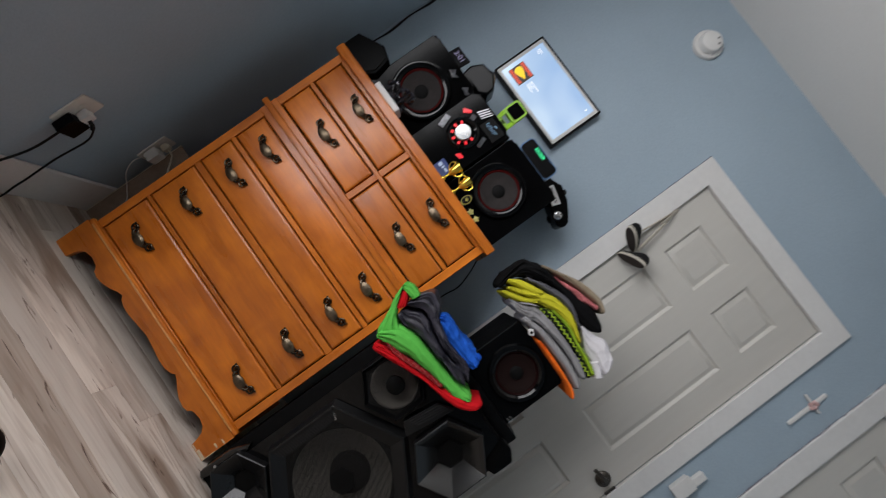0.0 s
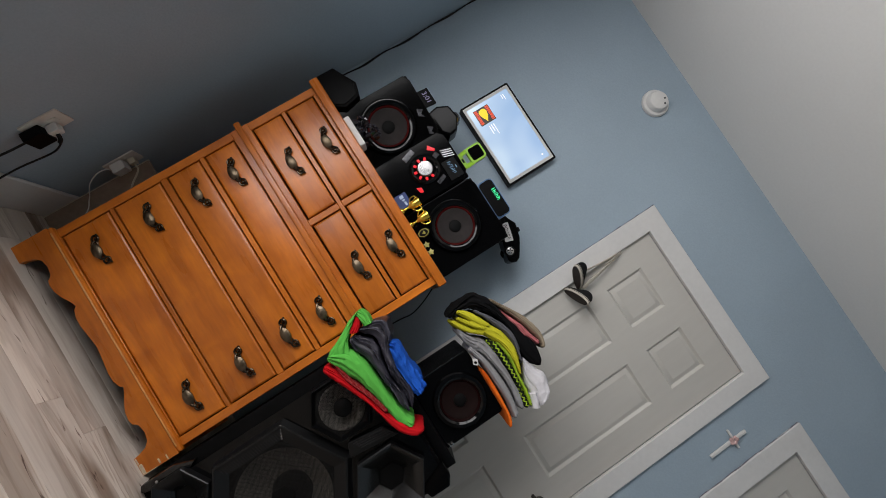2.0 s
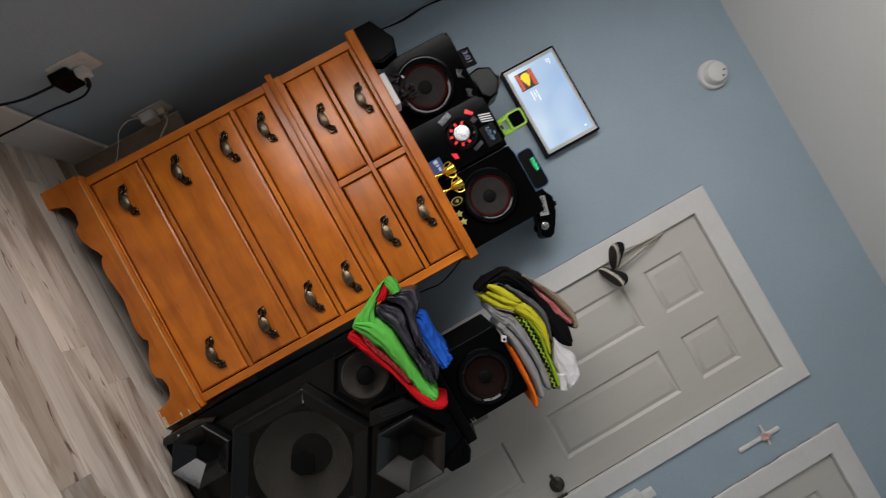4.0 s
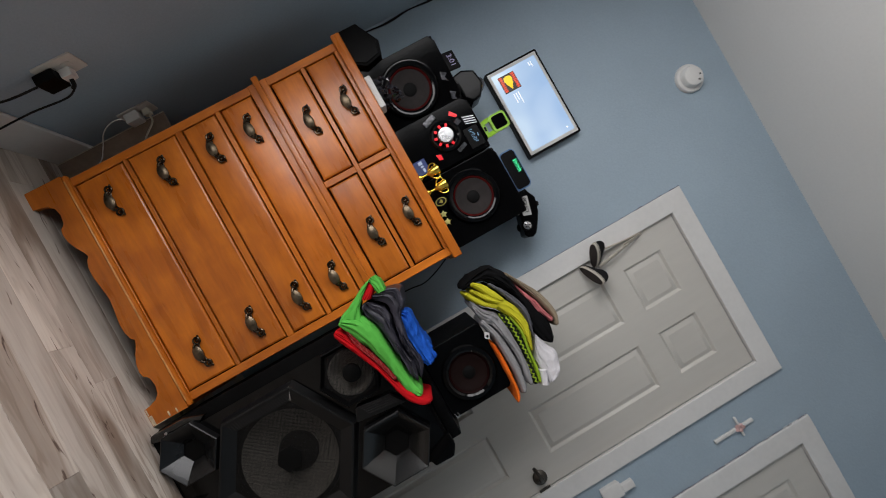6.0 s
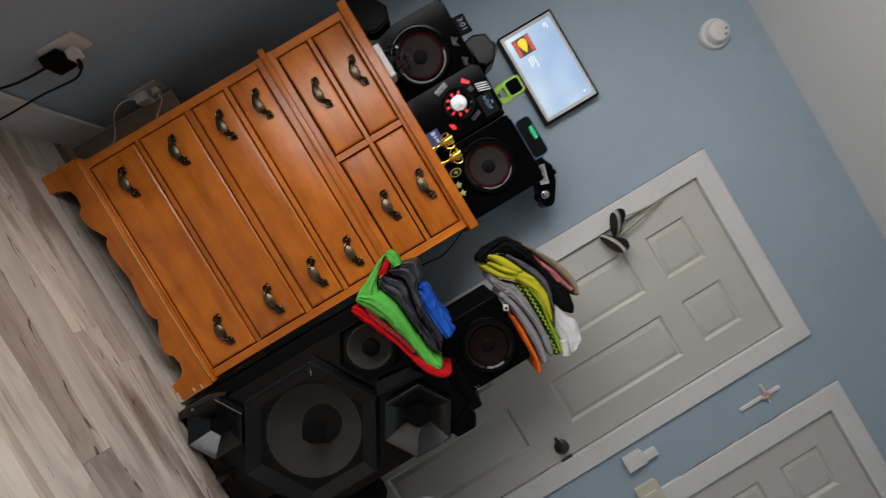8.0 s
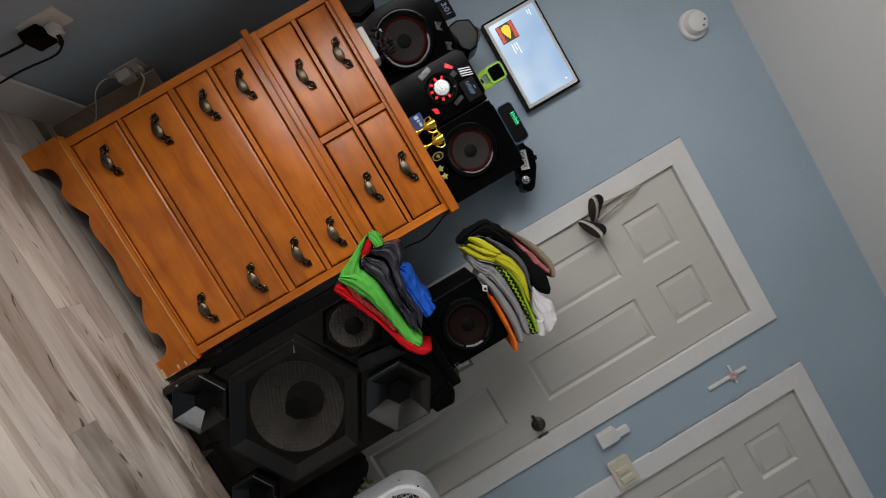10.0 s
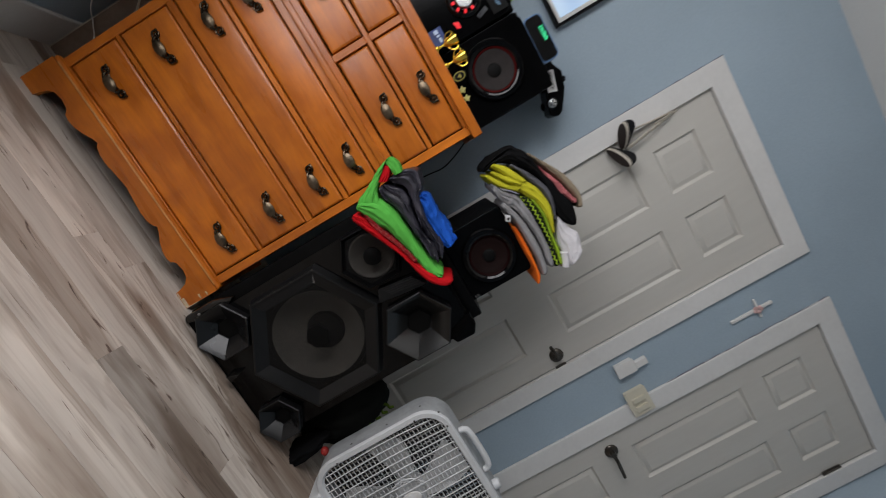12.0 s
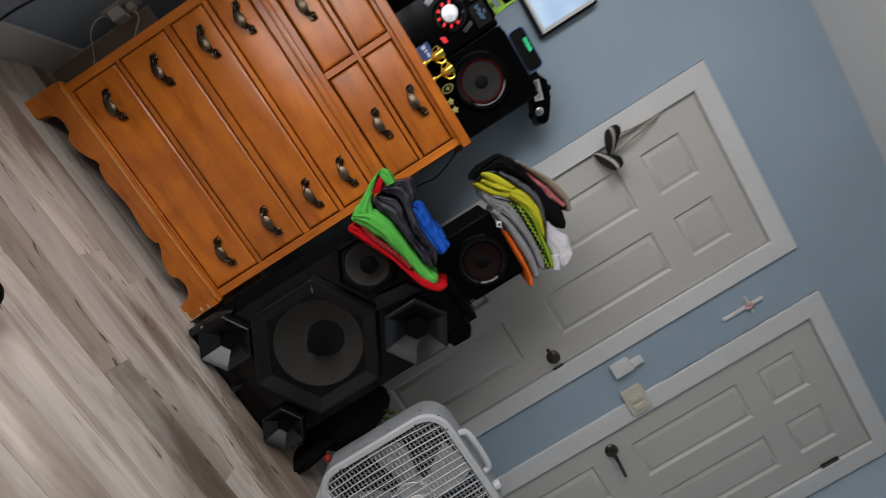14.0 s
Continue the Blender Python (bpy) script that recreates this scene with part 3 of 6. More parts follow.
# pull: an oval grip, in the paler highlight brass, between two scrolled rings
def pull_mesh():
    bits = []
    for s in (-1, 1):
        scroll = [(s * 0.040 + 0.0105 * math.cos(a), -0.007, 0.005 + 0.0105 * math.sin(a)) for a in [k * math.pi / 4 for k in range(9)]]
        bits.append(tube(scroll, 0.0034, 8, 3))
        bits.append(at(lathe([(0.006, 0.0), (0.006, 0.003), (0.003, 0.008), (0, 0.009)], 12), s * 0.040, 0, 0.005))
        bits.append(tube([(s * 0.046, -0.006, 0.011), (s * 0.051, -0.005, 0.015), (s * 0.054, -0.004, 0.012)], 0.0028, 6, 3))
        bits.append(tube([(s * 0.034, -0.008, 0.000), (s * 0.029, -0.013, -0.006), (s * 0.022, -0.015, -0.009)], 0.0046, 8, 3))
    grip = moved(lathe([(0.0, 0.0), (0.022, 0.0), (0.027, 0.003), (0.026, 0.007), (0.018, 0.011), (0.0, 0.012)], 24), pose(0, -0.008, -0.006) @ Matrix.Diagonal((1.0, 1.0, 0.60, 1)).to_4x4())
    for f in grip.faces:
        f.material_index = 1
    bits.append(grip)
    bits.append(tube([(-0.027, -0.004, 0.004), (-0.012, -0.005, 0.001), (0, -0.005, 0.003), (0.012, -0.005, 0.001), (0.027, -0.004, 0.004)], 0.0036, 6, 3))
    return mesh_of("handle", join(*bits), BRASS, BRASS_LIT)


PULL = pull_mesh()


def drawer(x0, x1, z0, z1, pulls, lip=0.012):
    """A lipped drawer front with a stepped edge, and its pulls."""
    bm = bmesh.new()
    g = 0.0055
    steps = ((g, FRONT + 0.030), (g, FRONT + 0.004), (g + 0.0015, FRONT + 0.001), (g + 0.006, FRONT - 0.0015), (g + 0.012, FRONT - 0.0022))
    rings = [[bm.verts.new(p) for p in ((x0 + i, y, z0 + i), (x1 - i, y, z0 + i), (x1 - i, y, z1 - i), (x0 + i, y, z1 - i))] for i, y in steps]
    for r, s in zip(rings, rings[1:]):
        for k in range(4):
            bm.faces.new((r[k], r[(k + 1) % 4], s[(k + 1) % 4], s[k]))
    bm.faces.new(rings[-1]), bm.faces.new(rings[0][::-1])
    d = part("drawer", bm, WOOD, dresser, sharp=20)
    for px, pz in pulls:
        h = new("handle", PULL)
        h.parent = d
        h.location = Vector((px, FRONT - 0.0024, pz)) - ORIGIN[d.name]
        tagged(h, "dark antique brass batwing pull")
    return d


drawer(0.038, 0.410, 0.962, 1.075, [(0.210, 1.034)])
drawer(0.430, 0.798, 0.962, 1.075, [(0.633, 1.034)])
drawer(0.038, 0.410, 0.833, 0.948, [(0.212, 0.896)])
drawer(0.430, 0.798, 0.833, 0.948, [(0.634, 0.900)])
drawer(0.038, 0.798, 0.649, 0.767, [(0.146, 0.714), (0.701, 0.720)])
drawer(0.038, 0.798, 0.511, 0.635, [(0.146, 0.580), (0.700, 0.586)])
drawer(0.038, 0.798, 0.317, 0.491, [(0.139, 0.410), (0.702, 0.420)])
drawer(0.038, 0.798, 0.135, 0.306, [(0.146, 0.222), (0.705, 0.233)])

# scalloped apron with feet
half = [(0.058, 0.0), (0.062, 0.022), (0.070, 0.045), (0.085, 0.060), (0.110, 0.066), (0.138, 0.062), (0.146, 0.056), (0.152, 0.047), (0.170, 0.043), (0.195, 0.046),
        (0.225, 0.058), (0.250, 0.073), (0.268, 0.079), (0.276, 0.070), (0.300, 0.062), (0.330, 0.061), (0.375, 0.067), (0.418, 0.072)]
edge = half + [(0.836 - x, z) for x, z in half[::-1][1:]]
bm = bmesh.new()
outer = [(0.0, 0.0)] + edge + [(0.836, 0.0)]
for y in (FRONT - 0.016, FRONT + 0.006):
    low = [bm.verts.new((x, y, z)) for x, z in outer]
    high = [bm.verts.new((x, y, 0.120)) for x, z in outer]
    for k in range(len(outer) - 1):
        bm.faces.new((low[k], low[k + 1], high[k + 1], high[k]))
bm.verts.ensure_lookup_table()
n = len(outer)
for k in range(n - 1):
    bm.faces.new((bm.verts[k], bm.verts[k + 1], bm.verts[2 * n + k + 1], bm.verts[2 * n + k]))
    bm.faces.new((bm.verts[n + k], bm.verts[n + k + 1], bm.verts[3 * n + k + 1], bm.verts[3 * n + k]))
for k in (0, n - 1):
    bm.faces.new((bm.verts[k], bm.verts[n + k], bm.verts[3 * n + k], bm.verts[2 * n + k]))
apron = part("apron", bm, WOOD, dresser, "scalloped apron with worn, chipped feet", sharp=30)
for x0, x1, z0, z1 in ((0.779, 0.800, 0.001, 0.006), (0.802, 0.834, 0.001, 0.013), (0.8345, 0.8372, 0.0, 0.05), (0.815, 0.832, 0.058, 0.064), (0.818, 0.834, 0.084, 0.089)):
    part("chip", box(x0, x1, FRONT - 0.0172, FRONT - 0.010, z0, z1, 0.0012), CHIP, apron, "pale bare chip")
part("base_moulding", box(0.002, 0.834, FRONT - 0.014, FRONT + 0.006, 0.1205, 0.134, 0.005, 2), WOOD, dresser)
# thin pale tube that stands in for the sheen along the moulding
part("worn_edge", tube([(0.02, FRONT - 0.0135, 0.1235), (0.25, FRONT - 0.0142, 0.1235), (0.55, FRONT - 0.0142, 0.1232), (0.815, FRONT - 0.0135, 0.1235)], 0.0028, 8, 4), EDGE_SHEEN, dresser, "pale band painted as the sheen on the base moulding")
for x0, x1 in ((0.0, 0.02), (0.816, 0.836)):
    part("side_foot", box(x0, x1, -0.399, -0.02, 0.0, 0.120, 0.003), WOOD, dresser)


# ---- stereo set on the chest ----
TOP = 1.118


def mini_speaker(name, x0, x1, y, z0, z1, cx, cz, r, label, rim, deep=0.235, group="stereo speakers", cone=GREYCONE):
    """A black cabinet with a red-ringed woofer in a glossy surround."""
    s = thing(name, ((x0 + x1) / 2, y + 0.12, z0), label, "loudspeaker", group)
    part("cabinet", box(x0, x1, y + 0.012, y + deep, z0, z1, 0.006, 2), VINYL, s)
    w, h = x1 - x0, z1 - z0
    face = [(x0, z0), (x1, z0), (x1, z1 - 0.05 * h), (x1 - 0.10 * w, z1), (x0 + 0.10 * w, z1), (x0, z1 - 0.05 * h)]
    part("front_panel", prism(face, y, y + 0.0125, 0.003), GLOSS, s)
    sur = part("surround", at(lathe([(r * 1.22, 0.0), (r * 1.22, 0.008), (r * 1.15, 0.017), (r * 1.00, 0.018), (r * 0.91, 0.014), (r * 0.87, 0.0)], 48, True), cx, y + 0.001, cz), PANEL, s, "glossy black ring")
    part("red_ring", at(lathe([(r * 0.885, 0.009), (r * 0.885, 0.0130), (r * 0.845, 0.0120), (r * 0.81, 0.0090), (r * 0.79, 0.005)], 48, True), cx, y, cz), rim, sur, "dim red ring")
    part("cone", at(lathe([(r * 0.83, 0.001), (r * 0.80, 0.0085), (r * 0.74, 0.0080), (r * 0.62, 0.0050), (r * 0.48, 0.0025), (r * 0.30, 0.0006), (0, 0.0006)], 48), cx, y, cz), cone, s)
    part("dust_cap", at(lathe([(r * 0.29, 0.0), (r * 0.27, 0.004), (r * 0.20, 0.0058), (r * 0.10, 0.0068), (0, 0.0072)], 36), cx, y, cz), RUBBER, s, "black dust cap")
    return s


SY = -0.285
sp_l = mini_speaker("stereo_speaker", 0.072, 0.330, SY, TOP, 1.425, 0.212, 1.260, 0.089, "black stereo speaker with red-ringed woofer on the dresser", REDRING)
sp_l.rotation_euler = (0, 0, radians(7))
mini_speaker("stereo_speaker", 0.552, 0.820, SY, TOP, 1.425, 0.680, 1.270, 0.083, "black stereo speaker with red-ringed woofer beside trophies", REDRING)
for sp, x in ((sp_l, 0.228), (sp_l, 0.305)):
    part("horn_trim", prism([(x - 0.022, 1.388), (x + 0.006, 1.381), (x + 0.022, 1.402), (x + 0.004, 1.395), (x - 0.008, 1.409)], SY - 0.006, SY + 0.001, 0.0015), SMOKE, sp, "smoked silver trim")

unit = thing("stereo_unit", (0.440, -0.18, TOP), "black stereo centre unit with lit red knob ring", "stereo")
part("cabinet", box(0.338, 0.545, SY + 0.02, -0.07, TOP, 1.425, 0.006, 2), GLOSS, unit)
part("front_panel", prism([(0.338, TOP), (0.545, TOP), (0.545, 1.400), (0.52, 1.424), (0.36, 1.424), (0.338, 1.400)], SY - 0.008, SY + 0.021, 0.004), GLOSS, unit)
kx, kz = 0.440, 1.288
part("knob_bezel", at(lathe([(0.058, 0.0), (0.058, 0.006), (0.050, 0.011), (0.042, 0.007), (0.040, 0.0)], 40, True), kx, SY - 0.008, kz), PANEL, unit)
part("knob", at(lathe([(0.030, 0.0), (0.030, 0.016), (0.027, 0.020), (0.0, 0.0205)], 36), kx, SY - 0.008, kz), SILVER, unit, "brushed silver volume knob")
for k in range(7):
    a = radians(150 + k * 38)
    part("lit_button", at(box(-0.006, 0.006, -0.004, 0.001, -0.005, 0.005, 0.0015), kx + 0.038 * math.cos(a), SY - 0.016, kz + 0.038 * math.sin(a), 0, -math.degrees(a), 0), REDLIT, unit, "small red lit button")
for pts in ([(0.366, 1.344), (0.380, 1.334), (0.398, 1.356), (0.392, 1.364)], [(0.484, 1.222), (0.508, 1.226), (0.512, 1.240), (0.492, 1.240)]):
    part("red_pad", prism(pts, SY - 0.012, SY - 0.0075, 0.001), REDLIT, unit, "red lit pad")
for x, z, sx, sz in ((0.365, 1.262, 0.012, 0.026), (0.415, 1.352, 0.010, 0.012), (0.505, 1.322, 0.008, 0.02)):
    part("side_key", at(box(-sx, sx, -0.005, 0.001, -sz, sz, 0.002), x, SY - 0.008, z, 0, -20, 0), SMOKE, unit, "smoked silver key")
part("slot_cover", prism([(0.405, 1.372), (0.438, 1.372), (0.452, 1.416), (0.418, 1.416)], SY - 0.011, SY - 0.007, 0.001), SMOKE, unit, "ribbed grey cover")
for k in range(4):
    part("stripe", prism([(0.408 + k * 0.009, 1.374), (0.411 + k * 0.009, 1.374), (0.424 + k * 0.009, 1.414), (0.421 + k * 0.009, 1.414)], SY - 0.0125, SY - 0.0112), SILVER, unit, "thin silver stripe")
part("display", box(0.452, 0.530, SY - 0.0095, SY - 0.007, 1.352, 1.408, 0.001), BLACK, unit)
for k, (low, high) in enumerate(((0.372, 0.386), (0.372, 0.379), (0.378, 0.386), (0.372, 0.386), (0.372, 0.380), (0.374, 0.386), (0.372, 0.384), (0.377, 0.386))):
    x = 0.462 + k * 0.0066
    part("lcd_segment", join(box(x, x + 0.0016, SY - 0.0105, SY - 0.0094, 1 + low, 1 + high), box(x, x + 0.0045, SY - 0.0105, SY - 0.0094, 1 + high - 0.002, 1 + high)), BLUELIT, unit)
part("lcd_segment", box(0.484, 0.496, SY - 0.0105, SY - 0.0094, 1.395, 1.398), BLUELIT, unit)

# small black speaker with a slanted top at the end of the chest
sat = thing("small_speaker", (0.04, -0.30, TOP), "small black angular speaker on the dresser", "loudspeaker")
part("cabinet", prism([(-0.055, TOP), (0.075, TOP), (0.100, 1.160), (0.085, 1.225), (0.035, 1.240), (-0.055, 1.195)], -0.335, -0.20, 0.005), VINYL, sat)
part("grille", prism([(-0.040, TOP + 0.01), (0.070, TOP + 0.01), (0.090, 1.162), (0.078, 1.216), (0.034, 1.229), (-0.040, 1.187)], -0.339, -0.334, 0.0015), BLACK, sat)

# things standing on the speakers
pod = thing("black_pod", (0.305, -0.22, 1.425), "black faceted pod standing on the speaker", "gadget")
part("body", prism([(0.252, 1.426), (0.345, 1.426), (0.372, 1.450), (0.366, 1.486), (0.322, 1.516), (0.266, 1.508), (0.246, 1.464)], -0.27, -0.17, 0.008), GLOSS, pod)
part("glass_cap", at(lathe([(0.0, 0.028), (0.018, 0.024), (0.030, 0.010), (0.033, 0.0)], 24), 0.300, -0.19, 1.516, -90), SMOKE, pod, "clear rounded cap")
phone = thing("small_display", (0.195, -0.25, 1.425), "small black display leaning on the speaker, lit lilac digits", "gadget")
m = pose(0.195, -0.262, 1.452, -14, 0, 0)
part("case", moved(box(-0.036, 0.036, -0.004, 0.006, -0.026, 0.024, 0.003, 2), m), BLACK, phone)
letters("3:01", 0.030, LILAC, "digits", phone, m @ pose(0, -0.0046, -0.001, 90), "lilac lit time 3:01")

stand = thing("watch_stand", (0.482, -0.22, 1.425), "lime green watch on a small stand", "watch")
part("strap", join(tube([(0.463, -0.255, 1.428), (0.458, -0.262, 1.445), (0.455, -0.262, 1.470)], 0.006, 8, 4, 2.2), tube([(0.505, -0.255, 1.428), (0.508, -0.262, 1.445), (0.506, -0.262, 1.468)], 0.006, 8, 4, 2.2),
                   box(0.455, 0.510, -0.268, -0.230, 1.426, 1.444, 0.005, 2)), LIME, stand)
part("case", slab(0.448, 0.514, 1.462, 1.528, -0.275, -0.255, 0.013), LIME, stand)
part("screen", slab(0.456, 0.506, 1.470, 1.520, -0.2775, -0.2745, 0.009), GLOSS, stand, "black glass screen")
part("hole", slab(0.474, 0.492, 1.432, 1.440, -0.2692, -0.2675, 0.003), BLACK, stand)

clock = thing("digital_clock", (0.667, -0.22, 1.425), "pale blue and black clock with green digits", "clock")
part("rim", slab(0.590, 0.746, 1.426, 1.490, -0.272, -0.225, 0.018), PALEBLUE, clock)
part("face", slab(0.595, 0.741, 1.430, 1.486, -0.276, -0.271, 0.014), BLACK, clock)
for k, (w, gap) in enumerate(((0.004, 0), (0.009, 0), (0.002, 0), (0.009, 0), (0.009, 0))):
    x = (0.634, 0.642, 0.655, 0.660, 0.672)[k]
    part("digit", join(box(x, x + w, -0.2775, -0.2758, 1.472, 1.4755), box(x, x + 0.002, -0.2775, -0.2758, 1.465, 1.481), box(x + w * 0.8, x + w, -0.2775, -0.2758, 1.465, 1.475)), GREENLIT, clock, "green lit digit")

# toy police car on the end of the right speaker
car = thing("toy_police_car", (0.815, -0.235, 1.425), "black and white toy police car on the speaker", "toy car")
side = [(0.735, 1.432), (0.916, 1.430), (0.926, 1.440), (0.928, 1.458), (0.917, 1.472), (0.886, 1.484), (0.845, 1.497), (0.790, 1.498), (0.762, 1.474), (0.736, 1.466)]
part("body", prism(side, -0.275, -0.195, 0.005), GLOSS, car)
part("door_panel", prism([(0.778, 1.440), (0.848, 1.440), (0.850, 1.470), (0.780, 1.471)], -0.2765, -0.2745, 0.0005), CARD, car, "white door panel")
letters("POLICE", 0.017, BLACK, "lettering", car, pose(0.813, -0.2772, 1.456, 90), "black word POLICE")
part("light_bar", box(0.806, 0.824, -0.262, -0.208, 1.498, 1.509, 0.003), BLACK, car)
car.rotation_euler = (0, radians(15), 0)
car.location = (0.795, -0.095, 1.428)
car.scale = (1.12, 1.12, 1.12)
for x in (0.764, 0.884):
    for y, s in ((-0.277, 1), (-0.201, 0)):
        wheel = part("wheel", at(lathe([(0.0195, 0.0), (0.0195, 0.011), (0.016, 0.014), (0.013, 0.012), (0, 0.012)], 24), x, y + 0.008, 1.438 + 0.006), RUBBER, car)
        if x > 0.8:
            part("rim", at(lathe([(0.0142, 0.0), (0.0142, 0.013), (0.005, 0.0150), (0, 0.0150)], 10), x, y + 0.008, 1.444), SILVER, wheel, "silver rim")
            for k in range(5):
                part("rim_slot", moved(box(-0.0016, 0.0016, -0.0004, 0.0004, 0.0050, 0.0105), pose(x, y + 0.008 - 0.0150, 1.444, 0, 72 * k, 0)), BLACK, wheel, "dark slot in the rim")

# trinkets along the front edge
def trophy(x, z_tilt):
    t = thing("trophy_cup", (x, -0.375, TOP), "small gold plastic trophy cup with handles", "trophy", "trophies")
    prof = [(0.013, 0.0), (0.013, 0.012), (0.006, 0.018), (0.004, 0.034), (0.008, 0.042), (0.017, 0.056), (0.021, 0.078), (0.0225, 0.090), (0.020, 0.090), (0.016, 0.062), (0, 0.052)]
    part("cup", moved(lathe(prof, 24), pose(x, -0.375, TOP, -90, 0, 0) @ Matrix.Diagonal((0.85, 0.85, 0.85, 1))), GOLD, t)
    for s in (-1, 1):
        part("handle", tube([(x + s * 0.015, -0.375, TOP + 0.071), (x + s * 0.026, -0.375, TOP + 0.070), (x + s * 0.025, -0.375, TOP + 0.053), (x + s * 0.010, -0.375, TOP + 0.041)], 0.0022, 8, 4), GOLD, t)


trophy(0.545, 0), trophy(0.602, 0)
mat_print = mat("pale_print", (0.42, 0.52, 0.68), 0.5, vary=0.1)
bx = thing("blue_box", (0.515, -0.345, TOP), "small royal blue printed box on the dresser", "box")
part("carton", box(0.486, 0.540, -0.365, -0.325, TOP, TOP + 0.052, 0.002), ROYAL, bx)
for k, (a, b) in enumerate(((0.492, 0.504), (0.508, 0.514), (0.518, 0.532))):
    part("print_bar", box(a, b, -0.3662, -0.3648, TOP + 0.024 + 0.003 * k, TOP + 0.038), mat_print, bx)
badge = thing("oval_badge", (0.648, -0.362, TOP), "black badge with a yellow oval emblem", "badge")
part("plate", moved(lathe([(0.024, 0.0), (0.024, 0.004), (0.022, 0.005), (0, 0.005)], 28), pose(0.648, -0.362, TOP + 0.030) @ Matrix.Diagonal((0.66, 1, 1.0, 1)).to_4x4()), BLACK, badge)
part("oval", moved(lathe([(0.0215, 0.0), (0.0215, 0.0062), (0.0180, 0.0062), (0.0180, 0.004)], 28, True), pose(0.648, -0.362, TOP + 0.030) @ Matrix.Diagonal((0.64, 1, 0.94, 1)).to_4x4()), YELLOW, badge)
part("emblem", prism([(0.640, TOP + 0.032), (0.645, TOP + 0.029), (0.648, TOP + 0.023), (0.651, TOP + 0.029), (0.656, TOP + 0.032), (0.651, TOP + 0.036), (0.645, TOP + 0.036)], -0.3688, -0.3665), YELLOW, badge)
rng = random.Random(5)
for label, cx, count in (("pale yellow star trinket on the dresser edge", 0.693, 1), ("pale yellow star trinket on the dresser edge", 0.722, 1)):
    pts = []
    for k in range(10):
        r = 0.0135 if k % 2 == 0 else 0.007
        pts.append((cx + r * math.sin(k * math.pi / 5), TOP + 0.012 + r * math.cos(k * math.pi / 5)))
    solo("star_trinket", prism(pts, -0.412, -0.402, 0.0015), mat("pale_yellow_resin", (0.36, 0.33, 0.10), 0.4, vary=0.3, scale=60), (cx, -0.407, TOP), label, "trinket", "star trinkets")
tray = thing("white_tray", (0.222, -0.385, TOP), "white card tray holding dark glass beads", "tray")
part("tray", box(0.165, 0.282, -0.420, -0.350, TOP, TOP + 0.022, 0.003), CARD, tray)
for k in range(46):
    r = rng.uniform(0.005, 0.010)
    x, z = rng.uniform(0.176, 0.275), TOP + 0.026 + abs(rng.gauss(0, 0.026))
    bm = bmesh.new()
    bmesh.ops.create_icosphere(bm, subdivisions=1, radius=r)
    moved(bm, pose(x, -0.385 + rng.uniform(-0.022, 0.022), min(z, TOP + 0.085), rng.uniform(0, 90), rng.uniform(0, 90), 0) @ Matrix.Diagonal((1, 1, rng.uniform(1.6, 3.0), 1)))
    part("bead", bm, mat_bead if k else (mat_bead := mat("dark_lilac_glass", (0.030, 0.027, 0.034), 0.08, 0.25, 0.8, 80, spec=0.9)), tray, sharp=10)

# ---- wall things ----
tv = thing("wall_display", (0.438, -0.012, 1.735), "lit tablet-like wall screen in a black frame", "screen")
part("frame", slab(0.236, 0.640, 1.610, 1.862, -0.034, -0.002, 0.006), BLACK, tv)
part("mat_border", slab(0.245, 0.631, 1.619, 1.853, -0.0365, -0.0335, 0.003), mat("pale_grey_screen_border", (0.60, 0.59, 0.57), 0.3, vary=0.03), tv)
screen = bpy.data.materials.new("lit_screen_picture")
screen.use_nodes = True
n, l = screen.node_tree.nodes, screen.node_tree.links
sb = n["Principled BSDF"]
sb.inputs["Base Color"].default_value = (0.02, 0.02, 0.03, 1)
sb.inputs["Roughness"].default_value = 0.12
tc = n.new("ShaderNodeTexCoord")
wave = n.new("ShaderNodeTexNoise")
wave.inputs["Scale"].default_value, wave.inputs["Detail"].default_value, wave.inputs["Distortion"].default_value = 2.6, 0.5, 2.2
sep, comb = n.new("ShaderNodeSeparateXYZ"), n.new("ShaderNodeMath")
l.new(tc.outputs["Object"], sep.inputs[0]), l.new(tc.outputs["Object"], wave.inputs["Vector"])
comb.operation = "MULTIPLY_ADD"
l.new(sep.outputs["Z"], comb.inputs[0])
comb.inputs[1].default_value = -1.6
l.new(wave.outputs["Fac"], comb.inputs[2])
rp = n.new("ShaderNodeValToRGB")
rp.color_ramp.elements[0].position, rp.color_ramp.elements[1].position = 0.25, 0.80
rp.color_ramp.elements[0].color, rp.color_ramp.elements[1].color = (0.33, 0.52, 0.80, 1), (0.56, 0.74, 0.93, 1)
l.new(comb.outputs[0], rp.inputs["Fac"])
l.new(rp.outputs["Color"], sb.inputs["Emission Color"])
sb.inputs["Emission Strength"].default_value = 0.95
glass = part("screen", slab(0.259, 0.617, 1.631, 1.841, -0.0385, -0.0362, 0.001), screen, tv, "bright pale blue picture")
art = part("cover_picture", slab(0.277, 0.353, 1.652, 1.728, -0.0402, -0.0387, 0.001), glow("cover_black", (0.03, 0.02, 0.01), 0.5), glass, "square black cover picture with red print and a yellow shape")
COVER_RED = glow("cover_red", (0.80, 0.07, 0.02), 0.8)
